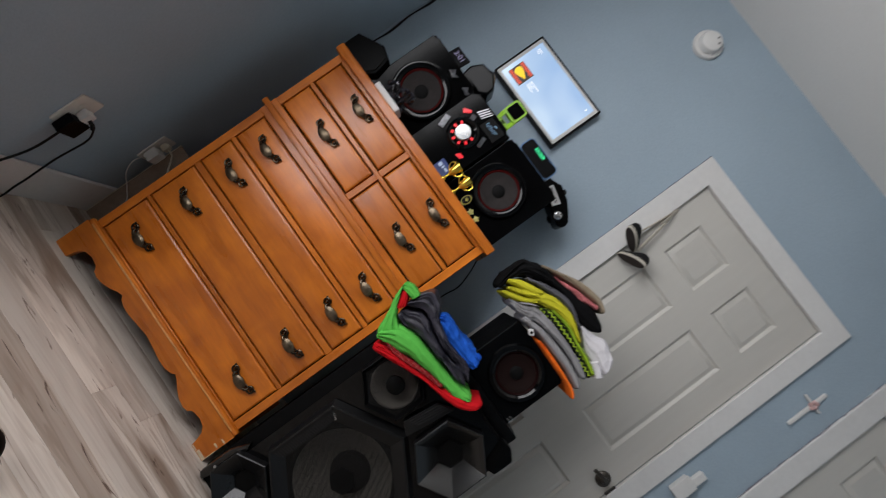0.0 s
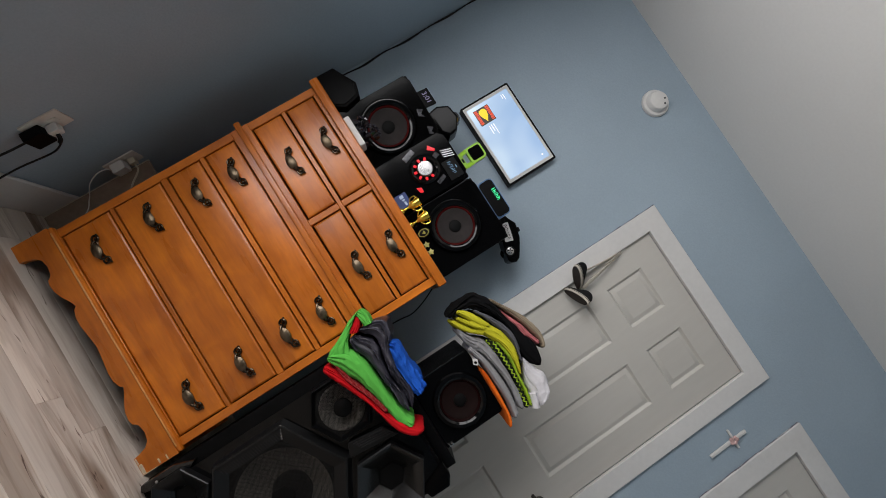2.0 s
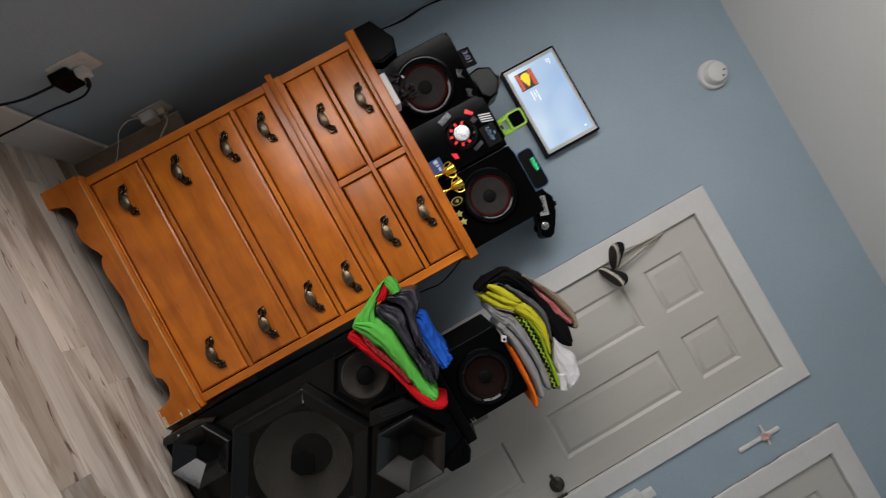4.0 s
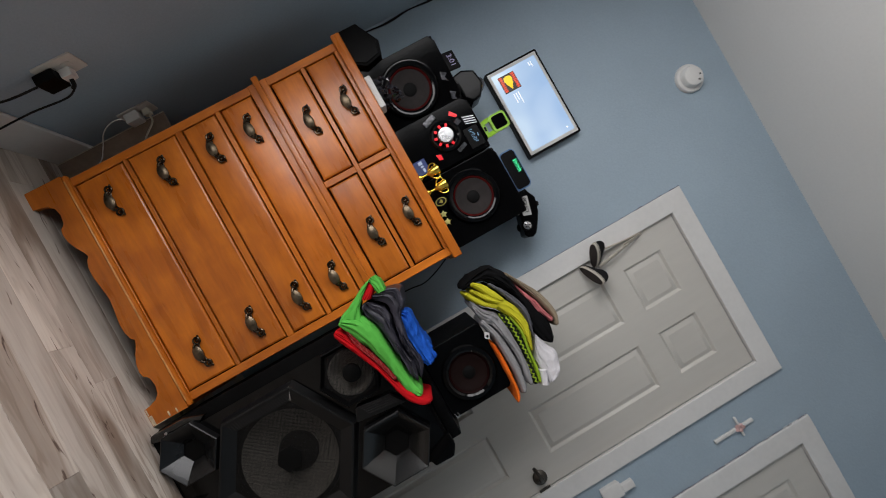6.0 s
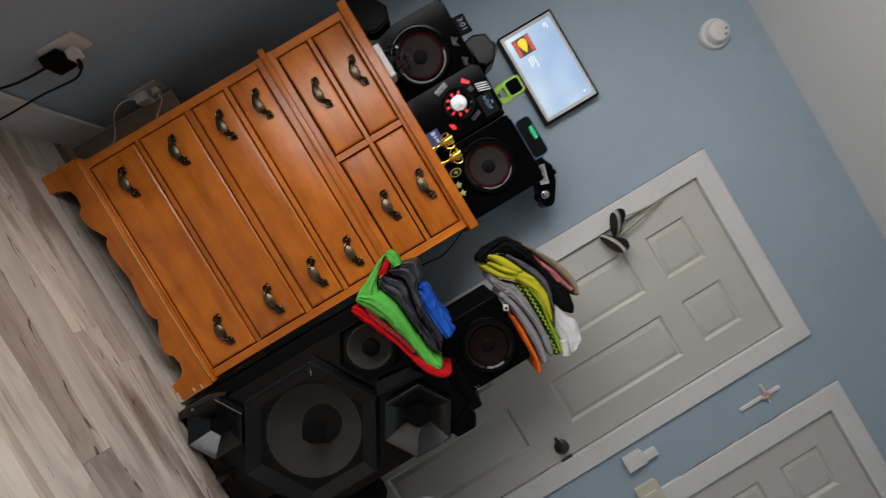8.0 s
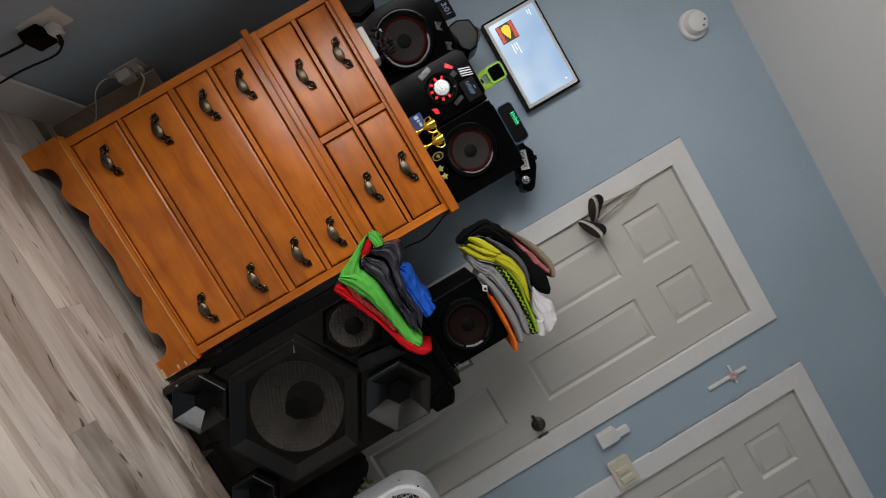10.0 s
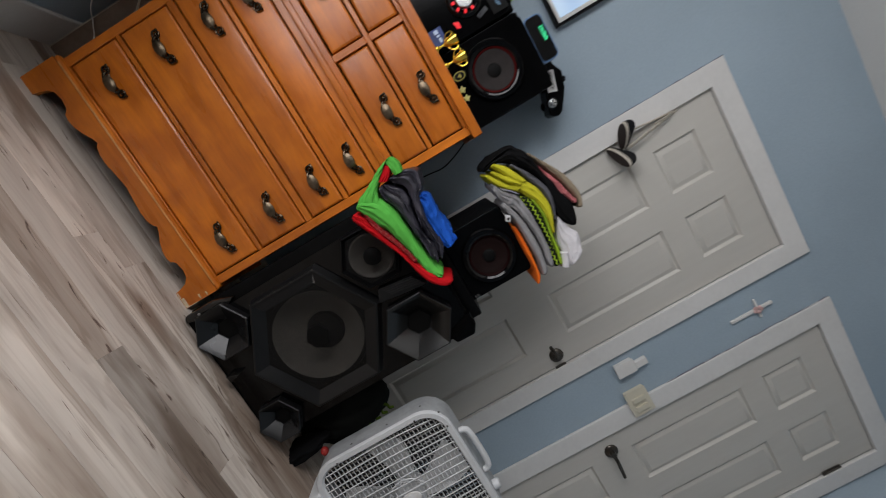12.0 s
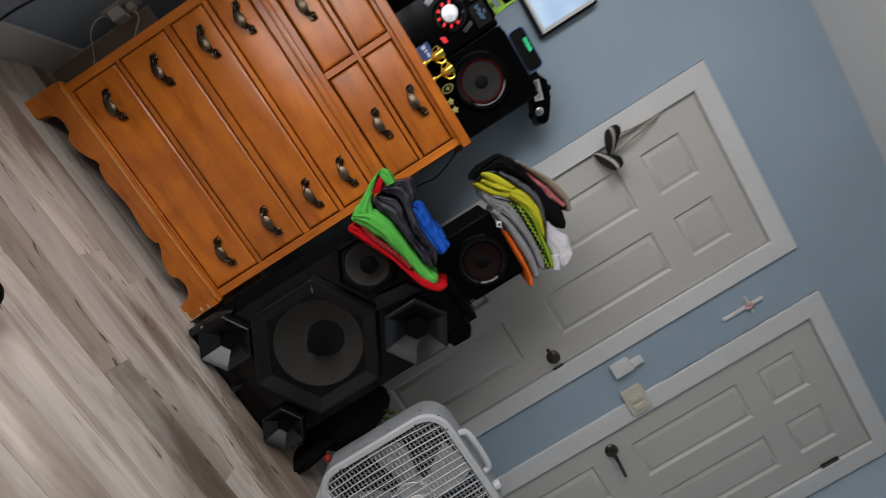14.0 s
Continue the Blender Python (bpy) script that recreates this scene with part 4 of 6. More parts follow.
for z, widths in ((1.711, (9, 7, 8, 6, 4, 9, 8, 6)), (1.654, (7, 8, 6, 4, 9, 7, 6, 9))):
    x = 0.280
    for k, w in enumerate(widths):
        part("print_bar", box(x, x + w * 0.001, -0.0410, -0.0401, z + 0.001 * (k % 3), z + 0.014 + 0.001 * (k % 2)), COVER_RED, art)
        x += w * 0.001 + 0.0017
part("cover_shape", prism([(0.284, 1.690), (0.288, 1.704), (0.300, 1.709), (0.320, 1.704), (0.345, 1.690), (0.320, 1.677), (0.300, 1.671), (0.288, 1.676)], -0.0418, -0.0401), glow("cover_yellow", (1.0, 0.66, 0.005), 0.95), art)
TEXTWHITE = glow("screen_text_white", (0.95, 0.97, 1.0), 1.0)
for x0, x1, z in ((0.366, 0.418, 1.702), (0.366, 0.398, 1.691), (0.366, 0.408, 1.680), (0.274, 0.300, 1.812), (0.274, 0.292, 1.802)):
    part("text_bar", box(x0, x1, -0.0395, -0.0384, z, z + 0.0032), TEXTWHITE, glass)
part("indicator", at(lathe([(0.004, 0), (0.004, 0.001), (0, 0.001)], 12), 0.596, -0.0387, 1.815), TEXTWHITE, glass)

det = thing("smoke_detector", (0.668, 0, 2.420), "round white smoke detector high on the wall", "smoke detector")
part("base", at(lathe([(0.064, 0.001), (0.064, 0.010), (0.060, 0.016), (0.048, 0.018), (0, 0.018)], 40), 0.668, 0, 2.420), WHITE, det)
part("cover", at(lathe([(0.048, 0.017), (0.047, 0.034), (0.041, 0.044), (0.030, 0.048), (0, 0.049)], 40), 0.668, 0, 2.420), WHITE, det)
for dx, dz in ((0.006, 0.024), (0.026, 0.010)):
    part("vent_hole", at(lathe([(0.0045, 0), (0.0045, 0.002), (0, 0.002)], 12), 0.668 + dx, -0.0478, 2.420 + dz), mat("grey_hole", (0.10, 0.10, 0.10), 0.7), det)

cross = thing("wall_cross", (2.088, -0.001, 1.80), "small white porcelain cross with a pink flower", "cross")
part("upright", box(2.0805, 2.0955, -0.012, -0.001, 1.712, 1.908, 0.004, 2), WHITE, cross)
for x0, x1 in ((2.040, 2.0775), (2.0985, 2.130)):
    part("arm", box(x0, x1, -0.011, -0.001, 1.8355, 1.8455, 0.003, 2), WHITE, cross)
flower = [at(lathe([(0.0, 0.007), (0.007, 0.005), (0.010, 0.0)], 12), 2.088 + 0.010 * math.cos(a), -0.0135, 1.838 + 0.013 * math.sin(a), rng.uniform(-20, 20), 0, rng.uniform(-20, 20)) for a in [k * 1.257 for k in range(5)]]
part("flower", join(*flower), PINK, cross, "pink flower ornament")

bracket = thing("wall_box", (2.04, -0.001, 1.22), "white plastic wall box with a side arm", "wall box")
part("box", box(1.998, 2.060, -0.032, -0.021, 1.172, 1.262, 0.004, 2), WHITE, bracket)
part("back", box(2.0, 2.058, -0.021, -0.001, 1.176, 1.258, 0.002), WHITE, bracket)
part("arm", box(2.024, 2.056, -0.026, -0.002, 1.2625, 1.318, 0.004, 2), WHITE, bracket)
sw = thing("light_switch", (2.20, -0.001, 1.20), "ivory double light switch plate beside the door casing", "light switch")
part("plate", slab(2.138, 2.262, 1.152, 1.252, -0.028, -0.0205, 0.006), IVORY, sw)
part("plate_back", box(2.142, 2.194, -0.0205, -0.001, 1.156, 1.248), IVORY, sw)
for x in (2.172, 2.216):
    part("rocker", prism([(x, 1.172), (x + 0.026, 1.172), (x + 0.026, 1.232), (x, 1.232)], -0.036, -0.0275, 0.003), IVORY, sw)

# baby shoes hung by their laces from the door
shoes = thing("baby_shoes", (1.15, -0.02, 1.55), "pair of tiny black canvas shoes hung by laces", "shoes")
LACE = mat("off_white_lace", (0.55, 0.50, 0.42), 0.85, vary=0.2, scale=80)
FOXING = mat("off_white_rubber", (0.50, 0.455, 0.385), 0.6, vary=0.12, scale=60)
SOLE = mat("dark_brown_sole", (0.022, 0.014, 0.012), 0.7, vary=0.3, scale=50)
CANVAS = cloth("black_canvas", (0.012, 0.012, 0.013))


def sole_outline(scale_x, scale_z):
    out = []
    for k in range(24):
        a = 2 * math.pi * k / 24
        w = 0.0225 + 0.003 * math.sin(a)
        out.append((w * math.cos(a) * scale_x, 0.055 * math.sin(a) * scale_z))
    return out


def baby_shoe(m):
    """Sole down at local y = 0, heel at +z; a rubber edge with a thin dark foxing line, a low toe and a tall open heel."""
    shoe = part("rubber_edge", moved(prism(sole_outline(1.0, 1.0), 0.0, 0.014, 0.002), m), FOXING, shoes, "off-white rubber edge")
    part("edge_stripe", moved(prism(sole_outline(1.02, 1.008), 0.0085, 0.0105), m), CANVAS, shoe, "thin black stripe")
    part("sole", moved(prism(sole_outline(0.86, 0.94), -0.002, 0.001), m), SOLE, shoe, "dark brown sole")
    up = bmesh.new()
    bmesh.ops.create_uvsphere(up, u_segments=24, v_segments=16, radius=1)
    for v in up.verts:
        heel = 0.5 + 0.5 * math.tanh(3.0 * (v.co.z - 0.05))
        v.co = Vector((v.co.x * 0.0200, 0.013 + max(0.0, v.co.y + 0.1) * (0.020 + 0.030 * heel), v.co.z * 0.054))
    part("upper", moved(up, m), CANVAS, shoe, "black canvas upper")


baby_shoe(pose(1.127, -0.062, 1.630, 72, 0, 0) @ pose(0, 0, 0, 0, -53, 0) @ Matrix.Diagonal((1.06, 1.06, 1.17, 1)))
baby_shoe(pose(1.192, -0.058, 1.581, 70, 0, 0) @ pose(0, 0, 0, 0, 47, 0) @ Matrix.Diagonal((1.02, 1.04, 1.14, 1)))
for path, wide in (([(1.150, -0.003, 1.885), (1.140, -0.028, 1.800), (1.130, -0.035, 1.720), (1.122, -0.030, 1.675)], lambda t: 0.0060),
                   ([(1.153, -0.003, 1.885), (1.162, -0.026, 1.790), (1.172, -0.034, 1.710), (1.183, -0.030, 1.640)], lambda t: 0.0055 + 0.0085 * t),
                   ([(1.148, -0.003, 1.885), (1.150, -0.028, 1.840), (1.152, -0.03, 1.780)], lambda t: 0.0065)):
    part("lace", tube(path, wide, 8, 5, 0.4), LACE, shoes, "off-white lace")

# ceiling air vent
vent = thing("ceiling_vent", (1.12, -0.93, HIGH), "white ceiling air vent with dark slots", "air vent")
for x0, x1, y0, y1 in ((0.995, 1.035, -1.09, -0.785), (1.245, 1.285, -1.09, -0.785), (1.035, 1.245, -0.825, -0.785), (1.035, 1.245, -1.09, -1.05)):
    part("frame", box(x0, x1, y0, y1, HIGH - 0.009, HIGH - 0.001, 0.003), WHITE, vent)
part("backing", box(1.035, 1.245, -1.05, -0.825, HIGH - 0.003, HIGH - 0.001), GAP, vent)
for k in range(9):
    y = -1.04 + k * 0.0245
    part("slat", moved(box(1.036, 1.244, -0.007, 0.007, -0.0012, 0.0012), pose(0, y + 0.008, HIGH - 0.007, 35)), WHITE, vent)


# outlets and chargers on the west wall
def outlet(y0, y1, z0, z1, label):
    o = thing("wall_outlet", (ROOM_X0, (y0 + y1) / 2, z0), label, "outlet", "wall outlets")
    part("plate", moved(slab(-(y1 - y0) / 2, (y1 - y0) / 2, z0, z1, -0.006, -0.001, 0.005), pose(ROOM_X0, (y0 + y1) / 2, 0, 0, 0, 90)), PLATE, o)
    for z in (z0 + 0.035, z1 - 0.035):
        part("socket", moved(slab(-0.016, 0.016, z - 0.013, z + 0.013, -0.008, -0.0055, 0.008), pose(ROOM_X0, (y0 + y1) / 2, 0, 0, 0, 90)), PLATE, o)
    return o


outlet(-0.648, -0.568, 0.303, 0.418, "ivory wall outlet with black charger plugged in")
outlet(-0.272, -0.195, 0.300, 0.418, "ivory wall outlet with white charger plugged in")
adp = thing("black_charger", (ROOM_X0 + 0.03, -0.60, 0.27), "black power adapter in the outlet with black cord", "charger")
part("body", box(ROOM_X0 + 0.009, ROOM_X0 + 0.040, -0.634, -0.570, 0.292, 0.350, 0.004, 2), BLACK, adp)
part("cord", tube([(ROOM_X0 + 0.03, -0.615, 0.286), (ROOM_X0 + 0.03, -0.622, 0.20), (ROOM_X0 + 0.03, -0.66, 0.12), (ROOM_X0 + 0.05, -0.75, 0.02), (ROOM_X0 + 0.05, -0.95, 0.006)], 0.0035, 8), CORD, adp)
plug = thing("white_plug", (ROOM_X0 + 0.02, -0.60, 0.36), "small white plug in the outlet with black cord", "charger")
part("body", box(ROOM_X0 + 0.009, ROOM_X0 + 0.036, -0.612, -0.580, 0.352, 0.384, 0.004, 2), WHITE, plug)
part("strain_relief", tube([(ROOM_X0 + 0.034, -0.590, 0.366), (ROOM_X0 + 0.046, -0.582, 0.362), (ROOM_X0 + 0.050, -0.574, 0.352)], 0.0062, 8, 4), CORD, plug, "black cord end")
part("cord", tube([(ROOM_X0 + 0.046, -0.582, 0.362), (ROOM_X0 + 0.052, -0.566, 0.345), (ROOM_X0 + 0.045, -0.540, 0.300), (ROOM_X0 + 0.04, -0.545, 0.20), (ROOM_X0 + 0.05, -0.56, 0.08), (ROOM_X0 + 0.06, -0.60, 0.008), (ROOM_X0 + 0.07, -0.85, 0.006)], 0.003, 8), CORD, plug)
chg = thing("white_charger", (ROOM_X0 + 0.02, -0.25, 0.33), "white phone charger in the outlet with white cord", "charger")
part("body", box(ROOM_X0 + 0.009, ROOM_X0 + 0.045, -0.270, -0.222, 0.318, 0.368, 0.006, 2), WHITE, chg)
part("cord", tube([(ROOM_X0 + 0.030, -0.262, 0.322), (ROOM_X0 + 0.036, -0.300, 0.318), (ROOM_X0 + 0.050, -0.330, 0.296), (ROOM_X0 + 0.066, -0.322, 0.256), (ROOM_X0 + 0.095, -0.290, 0.215), (ROOM_X0 + 0.125, -0.262, 0.160), (ROOM_X0 + 0.150, -0.240, 0.006)], 0.0019, 8), WCORD, chg)
tan = thing("tan_plug", (ROOM_X0 + 0.02, -0.22, 0.37), "tan plug and cord in the wall outlet", "charger")
part("body", box(ROOM_X0 + 0.009, ROOM_X0 + 0.032, -0.248, -0.220, 0.376, 0.402, 0.004, 2), IVORY, tan)
part("cord", tube([(ROOM_X0 + 0.030, -0.232, 0.390), (ROOM_X0 + 0.055, -0.225, 0.385), (ROOM_X0 + 0.085, -0.215, 0.340), (-0.06, -0.21, 0.30), (-0.02, -0.205, 0.24), (-0.012, -0.20, 0.006)], 0.0035, 8), IVORY, tan)
board = thing("brown_board", (-0.09, -0.185, 0), "thin brown board with a pale edge beside the dresser", "board")
part("panel", box(ROOM_X0 + 0.0205, -0.001, -0.190, -0.180, 0.0, 0.425, 0.002), BOARD, board)
part("edge_band", box(ROOM_X0 + 0.017, ROOM_X0 + 0.0202, -0.191, -0.179, 0.0, 0.426, 0.001), IVORY, board, "pale edge band")

# cord in the corner, looped strap and red cloth on the west wall
solo("corner_cable", tube([(-0.165, -0.012, 1.10), (-0.172, -0.008, 1.25), (-0.165, -0.008, 1.36), (-0.173, -0.008, 1.47), (-0.166, -0.009, 1.58), (-0.174, -0.008, 1.70), (-0.172, -0.010, 1.82), (-0.178, -0.009, 1.92), (-0.176, -0.012, 2.02), (-0.172, -0.02, 2.08)],
     lambda t: 0.0042 + 0.0010 * math.sin(t * 31), 8, 8), CORD, (-0.17, -0.01, 1.12), "black cable running up the wall corner", "cable")
strap = thing("hanging_strap", (ROOM_X0, -0.62, 1.2), "looped black strap hanging on the wall", "strap")
part("loop", tube([(ROOM_X0 + 0.012, -0.60, 1.34), (ROOM_X0 + 0.016, -0.630, 1.27), (ROOM_X0 + 0.018, -0.650, 1.215), (ROOM_X0 + 0.026, -0.645, 1.190), (ROOM_X0 + 0.022, -0.622, 1.205), (ROOM_X0 + 0.016, -0.598, 1.26), (ROOM_X0 + 0.012, -0.585, 1.34)], 0.009, 8, 6, 0.5), CORD, strap)
part("hook", rod((ROOM_X0, -0.593, 1.345), (ROOM_X0 + 0.03, -0.593, 1.350), 0.005), DARKMETAL, strap)
REDCLOTH = cloth("red_cloth", (0.34, 0.012, 0.016))
pen = thing("red_pennant", (ROOM_X0, -0.47, 1.37), "red cloth hanging on the wall", "cloth")
part("cloth", moved(prism([(-0.014, 1.408), (-0.004, 1.398), (0.008, 1.398), (0.018, 1.410), (0.040, 1.50), (0.055, 1.66), (-0.055, 1.66), (-0.032, 1.50)], -0.014, -0.003, 0.003), pose(ROOM_X0, -0.478, 0, 0, 0, 90)), REDCLOTH, pen)
solo("hanging_cable", tube([(0.780, -0.045, 1.40), (0.806, -0.040, 1.22), (0.826, -0.040, 1.11), (0.858, -0.05, 1.03), (0.876, -0.06, 0.96), (0.868, -0.07, 0.89), (0.862, -0.08, 0.70), (0.90, -0.10, 0.40), (0.90, -0.10, 0.006)], 0.0026, 8, 8), CORD, (0.86, -0.06, 0.0), "thin black cable drooping beside the dresser", "cable")

# ---- the big party speaker ----
BY = -0.500
big = thing("party_speaker", (1.12, -0.34, 0), "large glossy black party speaker with hexagonal drivers", "loudspeaker")
def hexagon(cx, cz, r, spin=0.0, squeeze=1.0):
    return [(cx + squeeze * r * math.cos(radians(spin + 60 * k)), cz + r * math.sin(radians(spin + 60 * k))) for k in range(6)]


outline = [(0.852, 0.035), (0.880, 0.0), (1.335, 0.0), (1.362, 0.035), (1.362, 0.735), (1.335, 0.790), (1.170, 0.790), (0.930, 0.672), (0.852, 0.634)]
face = [(0.893, 0.060), (0.905, 0.015), (1.335, 0.015), (1.3585, 0.050), (1.358, 0.730), (1.330, 0.782), (1.172, 0.782), (0.932, 0.664), (0.893, 0.634)]
recesses = [hexagon(1.125, 0.340, 0.198, 90), hexagon(0.985, 0.628, 0.086, 90), hexagon(1.256, 0.640, 0.096, 90, 0.95), hexagon(0.958, 0.098, 0.070, 90), hexagon(1.303, 0.082, 0.058, 90)]
part("cabinet", join(prism_holes(outline, recesses, -0.470, -0.4005), prism(outline, -0.400, -0.17, 0.010)), VINYL, big)
part("front_panel", prism_holes(face, recesses, BY + 0.018, -0.4705), PANEL, big)


def hex_frame(cx, cz, r0, r1, r2, y_rim, y_in, spin=90.0, squeeze=1.0):
    """A six-sided bezel: rises from r0 at the panel to r1, then slopes inwards to r2."""
    bm = bmesh.new()
    rings = [[bm.verts.new((x, y, z)) for x, z in hexagon(cx, cz, r, spin, squeeze)] for r, y in ((r0, BY + 0.019), (r1, y_rim), (r1 * 0.97, y_rim - 0.001), (r2, y_in))]
    for a, b in zip(rings, rings[1:]):
        for k in range(6):
            bm.faces.new((a[k], a[(k + 1) % 6], b[(k + 1) % 6], b[k]))
    return bm


# main woofer
wx, wz = 1.125, 0.340
woofer = part("woofer_frame", hex_frame(wx, wz, 0.238, 0.228, 0.178, BY - 0.022, BY - 0.004), BEZEL, big, "dark hexagonal woofer bezel", sharp=15)
part("woofer_back", prism_holes(hexagon(wx, wz, 0.196, 90), [ring(wx - 0.004, wz + 0.006, 0.152)], BY + 0.0125, BY + 0.0172), RUBBER, woofer)
cx, cz = wx - 0.004, wz + 0.006
part("woofer_cone", at(lathe([(0.154, -0.0124), (0.153, -0.004), (0.150, -0.003), (0.148, -0.004), (0.145, -0.008), (0.132, -0.024), (0.112, -0.044), (0.090, -0.063), (0.068, -0.080), (0.05, -0.088), (0, -0.089)], 56, True), cx, BY, cz), WOOFER_PAPER, woofer, "grey paper cone")
part("woofer_roll", at(lathe([(0.162, -0.0123), (0.160, -0.002), (0.155, 0.001), (0.149, -0.0005), (0.147, -0.005)], 56, True), cx, BY, cz), RUBBER, woofer, "black rubber surround")
part("woofer_mesh", prism(hexagon(wx, wz, 0.181, 90), BY - 0.0046, BY - 0.0039), MESHDARK, woofer, "black punched mesh")
for k in range(26):
    z = 0.100 - 0.008 * k
    part("bezel_rib", at(box(-0.019, 0.019, -0.0020, 0.0006, -0.0017, 0.0017), wx - 0.177, BY - 0.0140, wz + z, 0, 0, 22.7), RIB, woofer)
part("dust_cap", prism(hexagon(cx, cz + 0.002, 0.040, 90), BY - 0.011, BY - 0.0048, 0.0015), RUBBER, woofer, "black hexagonal centre cap")
part("cap_dome", at(lathe([(0.064, -0.078), (0.058, -0.060), (0.034, -0.048), (0, -0.044)], 36), cx + 0.010, BY, cz + 0.004), CONE, woofer, "dark dust dome")
for k in range(7):
    u = (k + 0.6) / 7.6
    part("badge_bar", at(box(-0.0026, 0.0026, -0.0016, 0.0010, -0.0028, 0.0028), wx - 0.197 + 0.043 * u, BY - 0.0222 + 0.018 * u, wz + 0.114 - 0.025 * u, 0, 60, 0), SILVER, woofer, "small silver mark")
# upper mid driver
mx, mz = 0.985, 0.628
mid = part("mid_frame", hex_frame(mx, mz, 0.108, 0.102, 0.086, BY - 0.020, BY + 0.008), BLACK, big, sharp=15)
part("mid_back", prism_holes(hexagon(mx, mz, 0.0855, 90), [ring(mx + 0.002, mz, 0.070)], BY + 0.008, BY + 0.017), RUBBER, mid)
part("mid_cone", at(lathe([(0.072, -0.008), (0.071, -0.001), (0.067, 0.001), (0.063, -0.002), (0.052, -0.020), (0.040, -0.034), (0.028, -0.042), (0, -0.043)], 40, True), mx + 0.002, BY, mz), PAPER, mid, "grey paper cone")
part("mid_mesh", prism(hexagon(mx, mz, 0.090, 90), BY - 0.0065, BY - 0.0058), MESHDARK, mid, "black punched mesh")
part("dust_cap", at(lathe([(0.029, 0.0), (0.027, 0.007), (0.016, 0.012), (0, 0.013)], 28), mx + 0.004, BY - 0.006, mz + 0.004), RUBBER, mid, "black centre cap")


def horn(cx, cz, r, spin, label, squeeze=1.0, material=GUN, rim=0.016):
    """A flared six-sided horn with a dark throat."""
    bm = bmesh.new()
    deep = BY + 0.33 * r
    front = BY - rim - 0.002
    # the facets flare: nearly flat at the rim, steep towards the throat
    flare = tuple((r * (1.08 - 0.66 * u / 7), front + (deep - front) * (u / 7) ** 1.12) for u in range(8))
    steps = ((r * 1.12, BY + 0.019), (r * 1.12, BY - rim), *flare, (r * 0.30, deep + 0.024))
    rings = [[bm.verts.new((x, y, z)) for x, z in hexagon(cx, cz, q, spin, squeeze)] for q, y in steps]
    for step, (a, b) in enumerate(zip(rings, rings[1:])):
        for k in range(6):
            bm.faces.new((a[k], a[(k + 1) % 6], b[(k + 1) % 6], b[k])).material_index = int(step < 2)
    bm.faces.new(rings[-1])
    part("throat", prism(hexagon(cx, cz, r * 0.39, spin, squeeze), deep + 0.004, deep + 0.006), RUBBER, big)
    return part("horn", bm, (material, BEZEL), big, label, sharp=10)


horn(1.256, 0.640, 0.106, 90, "dark grey flared horn", 0.95)
horn(0.958, 0.098, 0.084, 90, "dark grey flared horn", 1.0, GUN_DIM, 0.010)
horn(1.303, 0.082, 0.068, 90, "dark grey flared horn", 1.0, GUN_DIM, 0.010)
part("corner_plate", prism([(1.086, 0.022), (1.112, 0.026), (1.100, 0.064)], BY - 0.012, BY + 0.018, 0.001), GUN, big, "small grey corner plate")
part("vent_strip", prism([(1.088, 0.590), (1.130, 0.570), (1.150, 0.735), (1.108, 0.700)], BY - 0.008, BY + 0.019, 0.004), BEZEL, big)
for k in range(5):
    x = 1.0985 + k * 0.0075
    part("vent_rib", at(box(-0.0016, 0.0016, BY - 0.0105, BY - 0.0083, -0.052, 0.052, 0.0006), x, 0, 0.652 + 0.004 * k, 0, 8, 0), RIB, big)
part("top_plinth", box(1.050, 1.345, -0.445, -0.19, 0.7905, 0.829, 0.006, 2), BLACK, big)
part("side_wing", prism([(1.335, 0.700), (1.374, 0.715), (1.376, 0.780), (1.345, 0.800), (1.300, 0.800)], BY + 0.004, -0.36, 0.008), GLOSS, big)
for x in (0.93, 1.31):
    for y in (-0.44, -0.20):
        part("rubber_foot", at(lathe([(0.02, 0.0), (0.02, 0.012), (0, 0.012)], 16), x, y, 0.0, 90), RUBBER, big)
part("corner_bumper", prism([(0.856, 0.012), (0.880, 0.002), (0.892, 0.060), (0.892, 0.160), (0.878, 0.185), (0.856, 0.120)], BY + 0.010, -0.30, 0.010), GUN, big)
for x, z in ((1.352, 0.712), (1.366, 0.760), (0.872, 0.060), (0.902, 0.590)):
    part("screw", at(lathe([(0.004, 0), (0.004, 0.003), (0, 0.004)], 10), x, BY + 0.010, z), SILVER, big)

# third stereo speaker on top of it
# uses the darkened cone and ring colours in place of real shade
sp3 = mini_speaker("stereo_speaker", 1.062, 1.296, -0.430, 0.8295, 1.052, 1.188, 0.945, 0.075, "black stereo speaker on the party speaker under folded clothes", REDSHADE, 0.39, cone=SHADECONE)
# added strip: the highlight on the cabinet's front edge, built as a part
part("edge_trim", box(1.0605, 1.0655, -0.4325, -0.426, 0.836, 1.040, 0.001), GUN, sp3, "added grey strip that imitates the edge highlight")
for z in (0.838, 0.848):
    part("plug", rod((1.284, -0.4305, z), (1.290, -0.446, z + 0.004), 0.0022), SILVER, sp3)

# ---- folded clothes ----
def resample(points, count):
    pts = smooth_path([(x, 0, z) for x, z in points], 8)
    run = [0.0]
    for a, b in zip(pts, pts[1:]):
        run.append(run[-1] + (b - a).length)
    out = []
    for k in range(count):
        want = run[-1] * k / (count - 1)
        i = max(n for n in range(len(run)) if run[n] <= want + 1e-9)
        i = min(i, len(pts) - 2)
        out.append(pts[i].lerp(pts[i + 1], (want - run[i]) / max(run[i + 1] - run[i], 1e-6)))
    return out


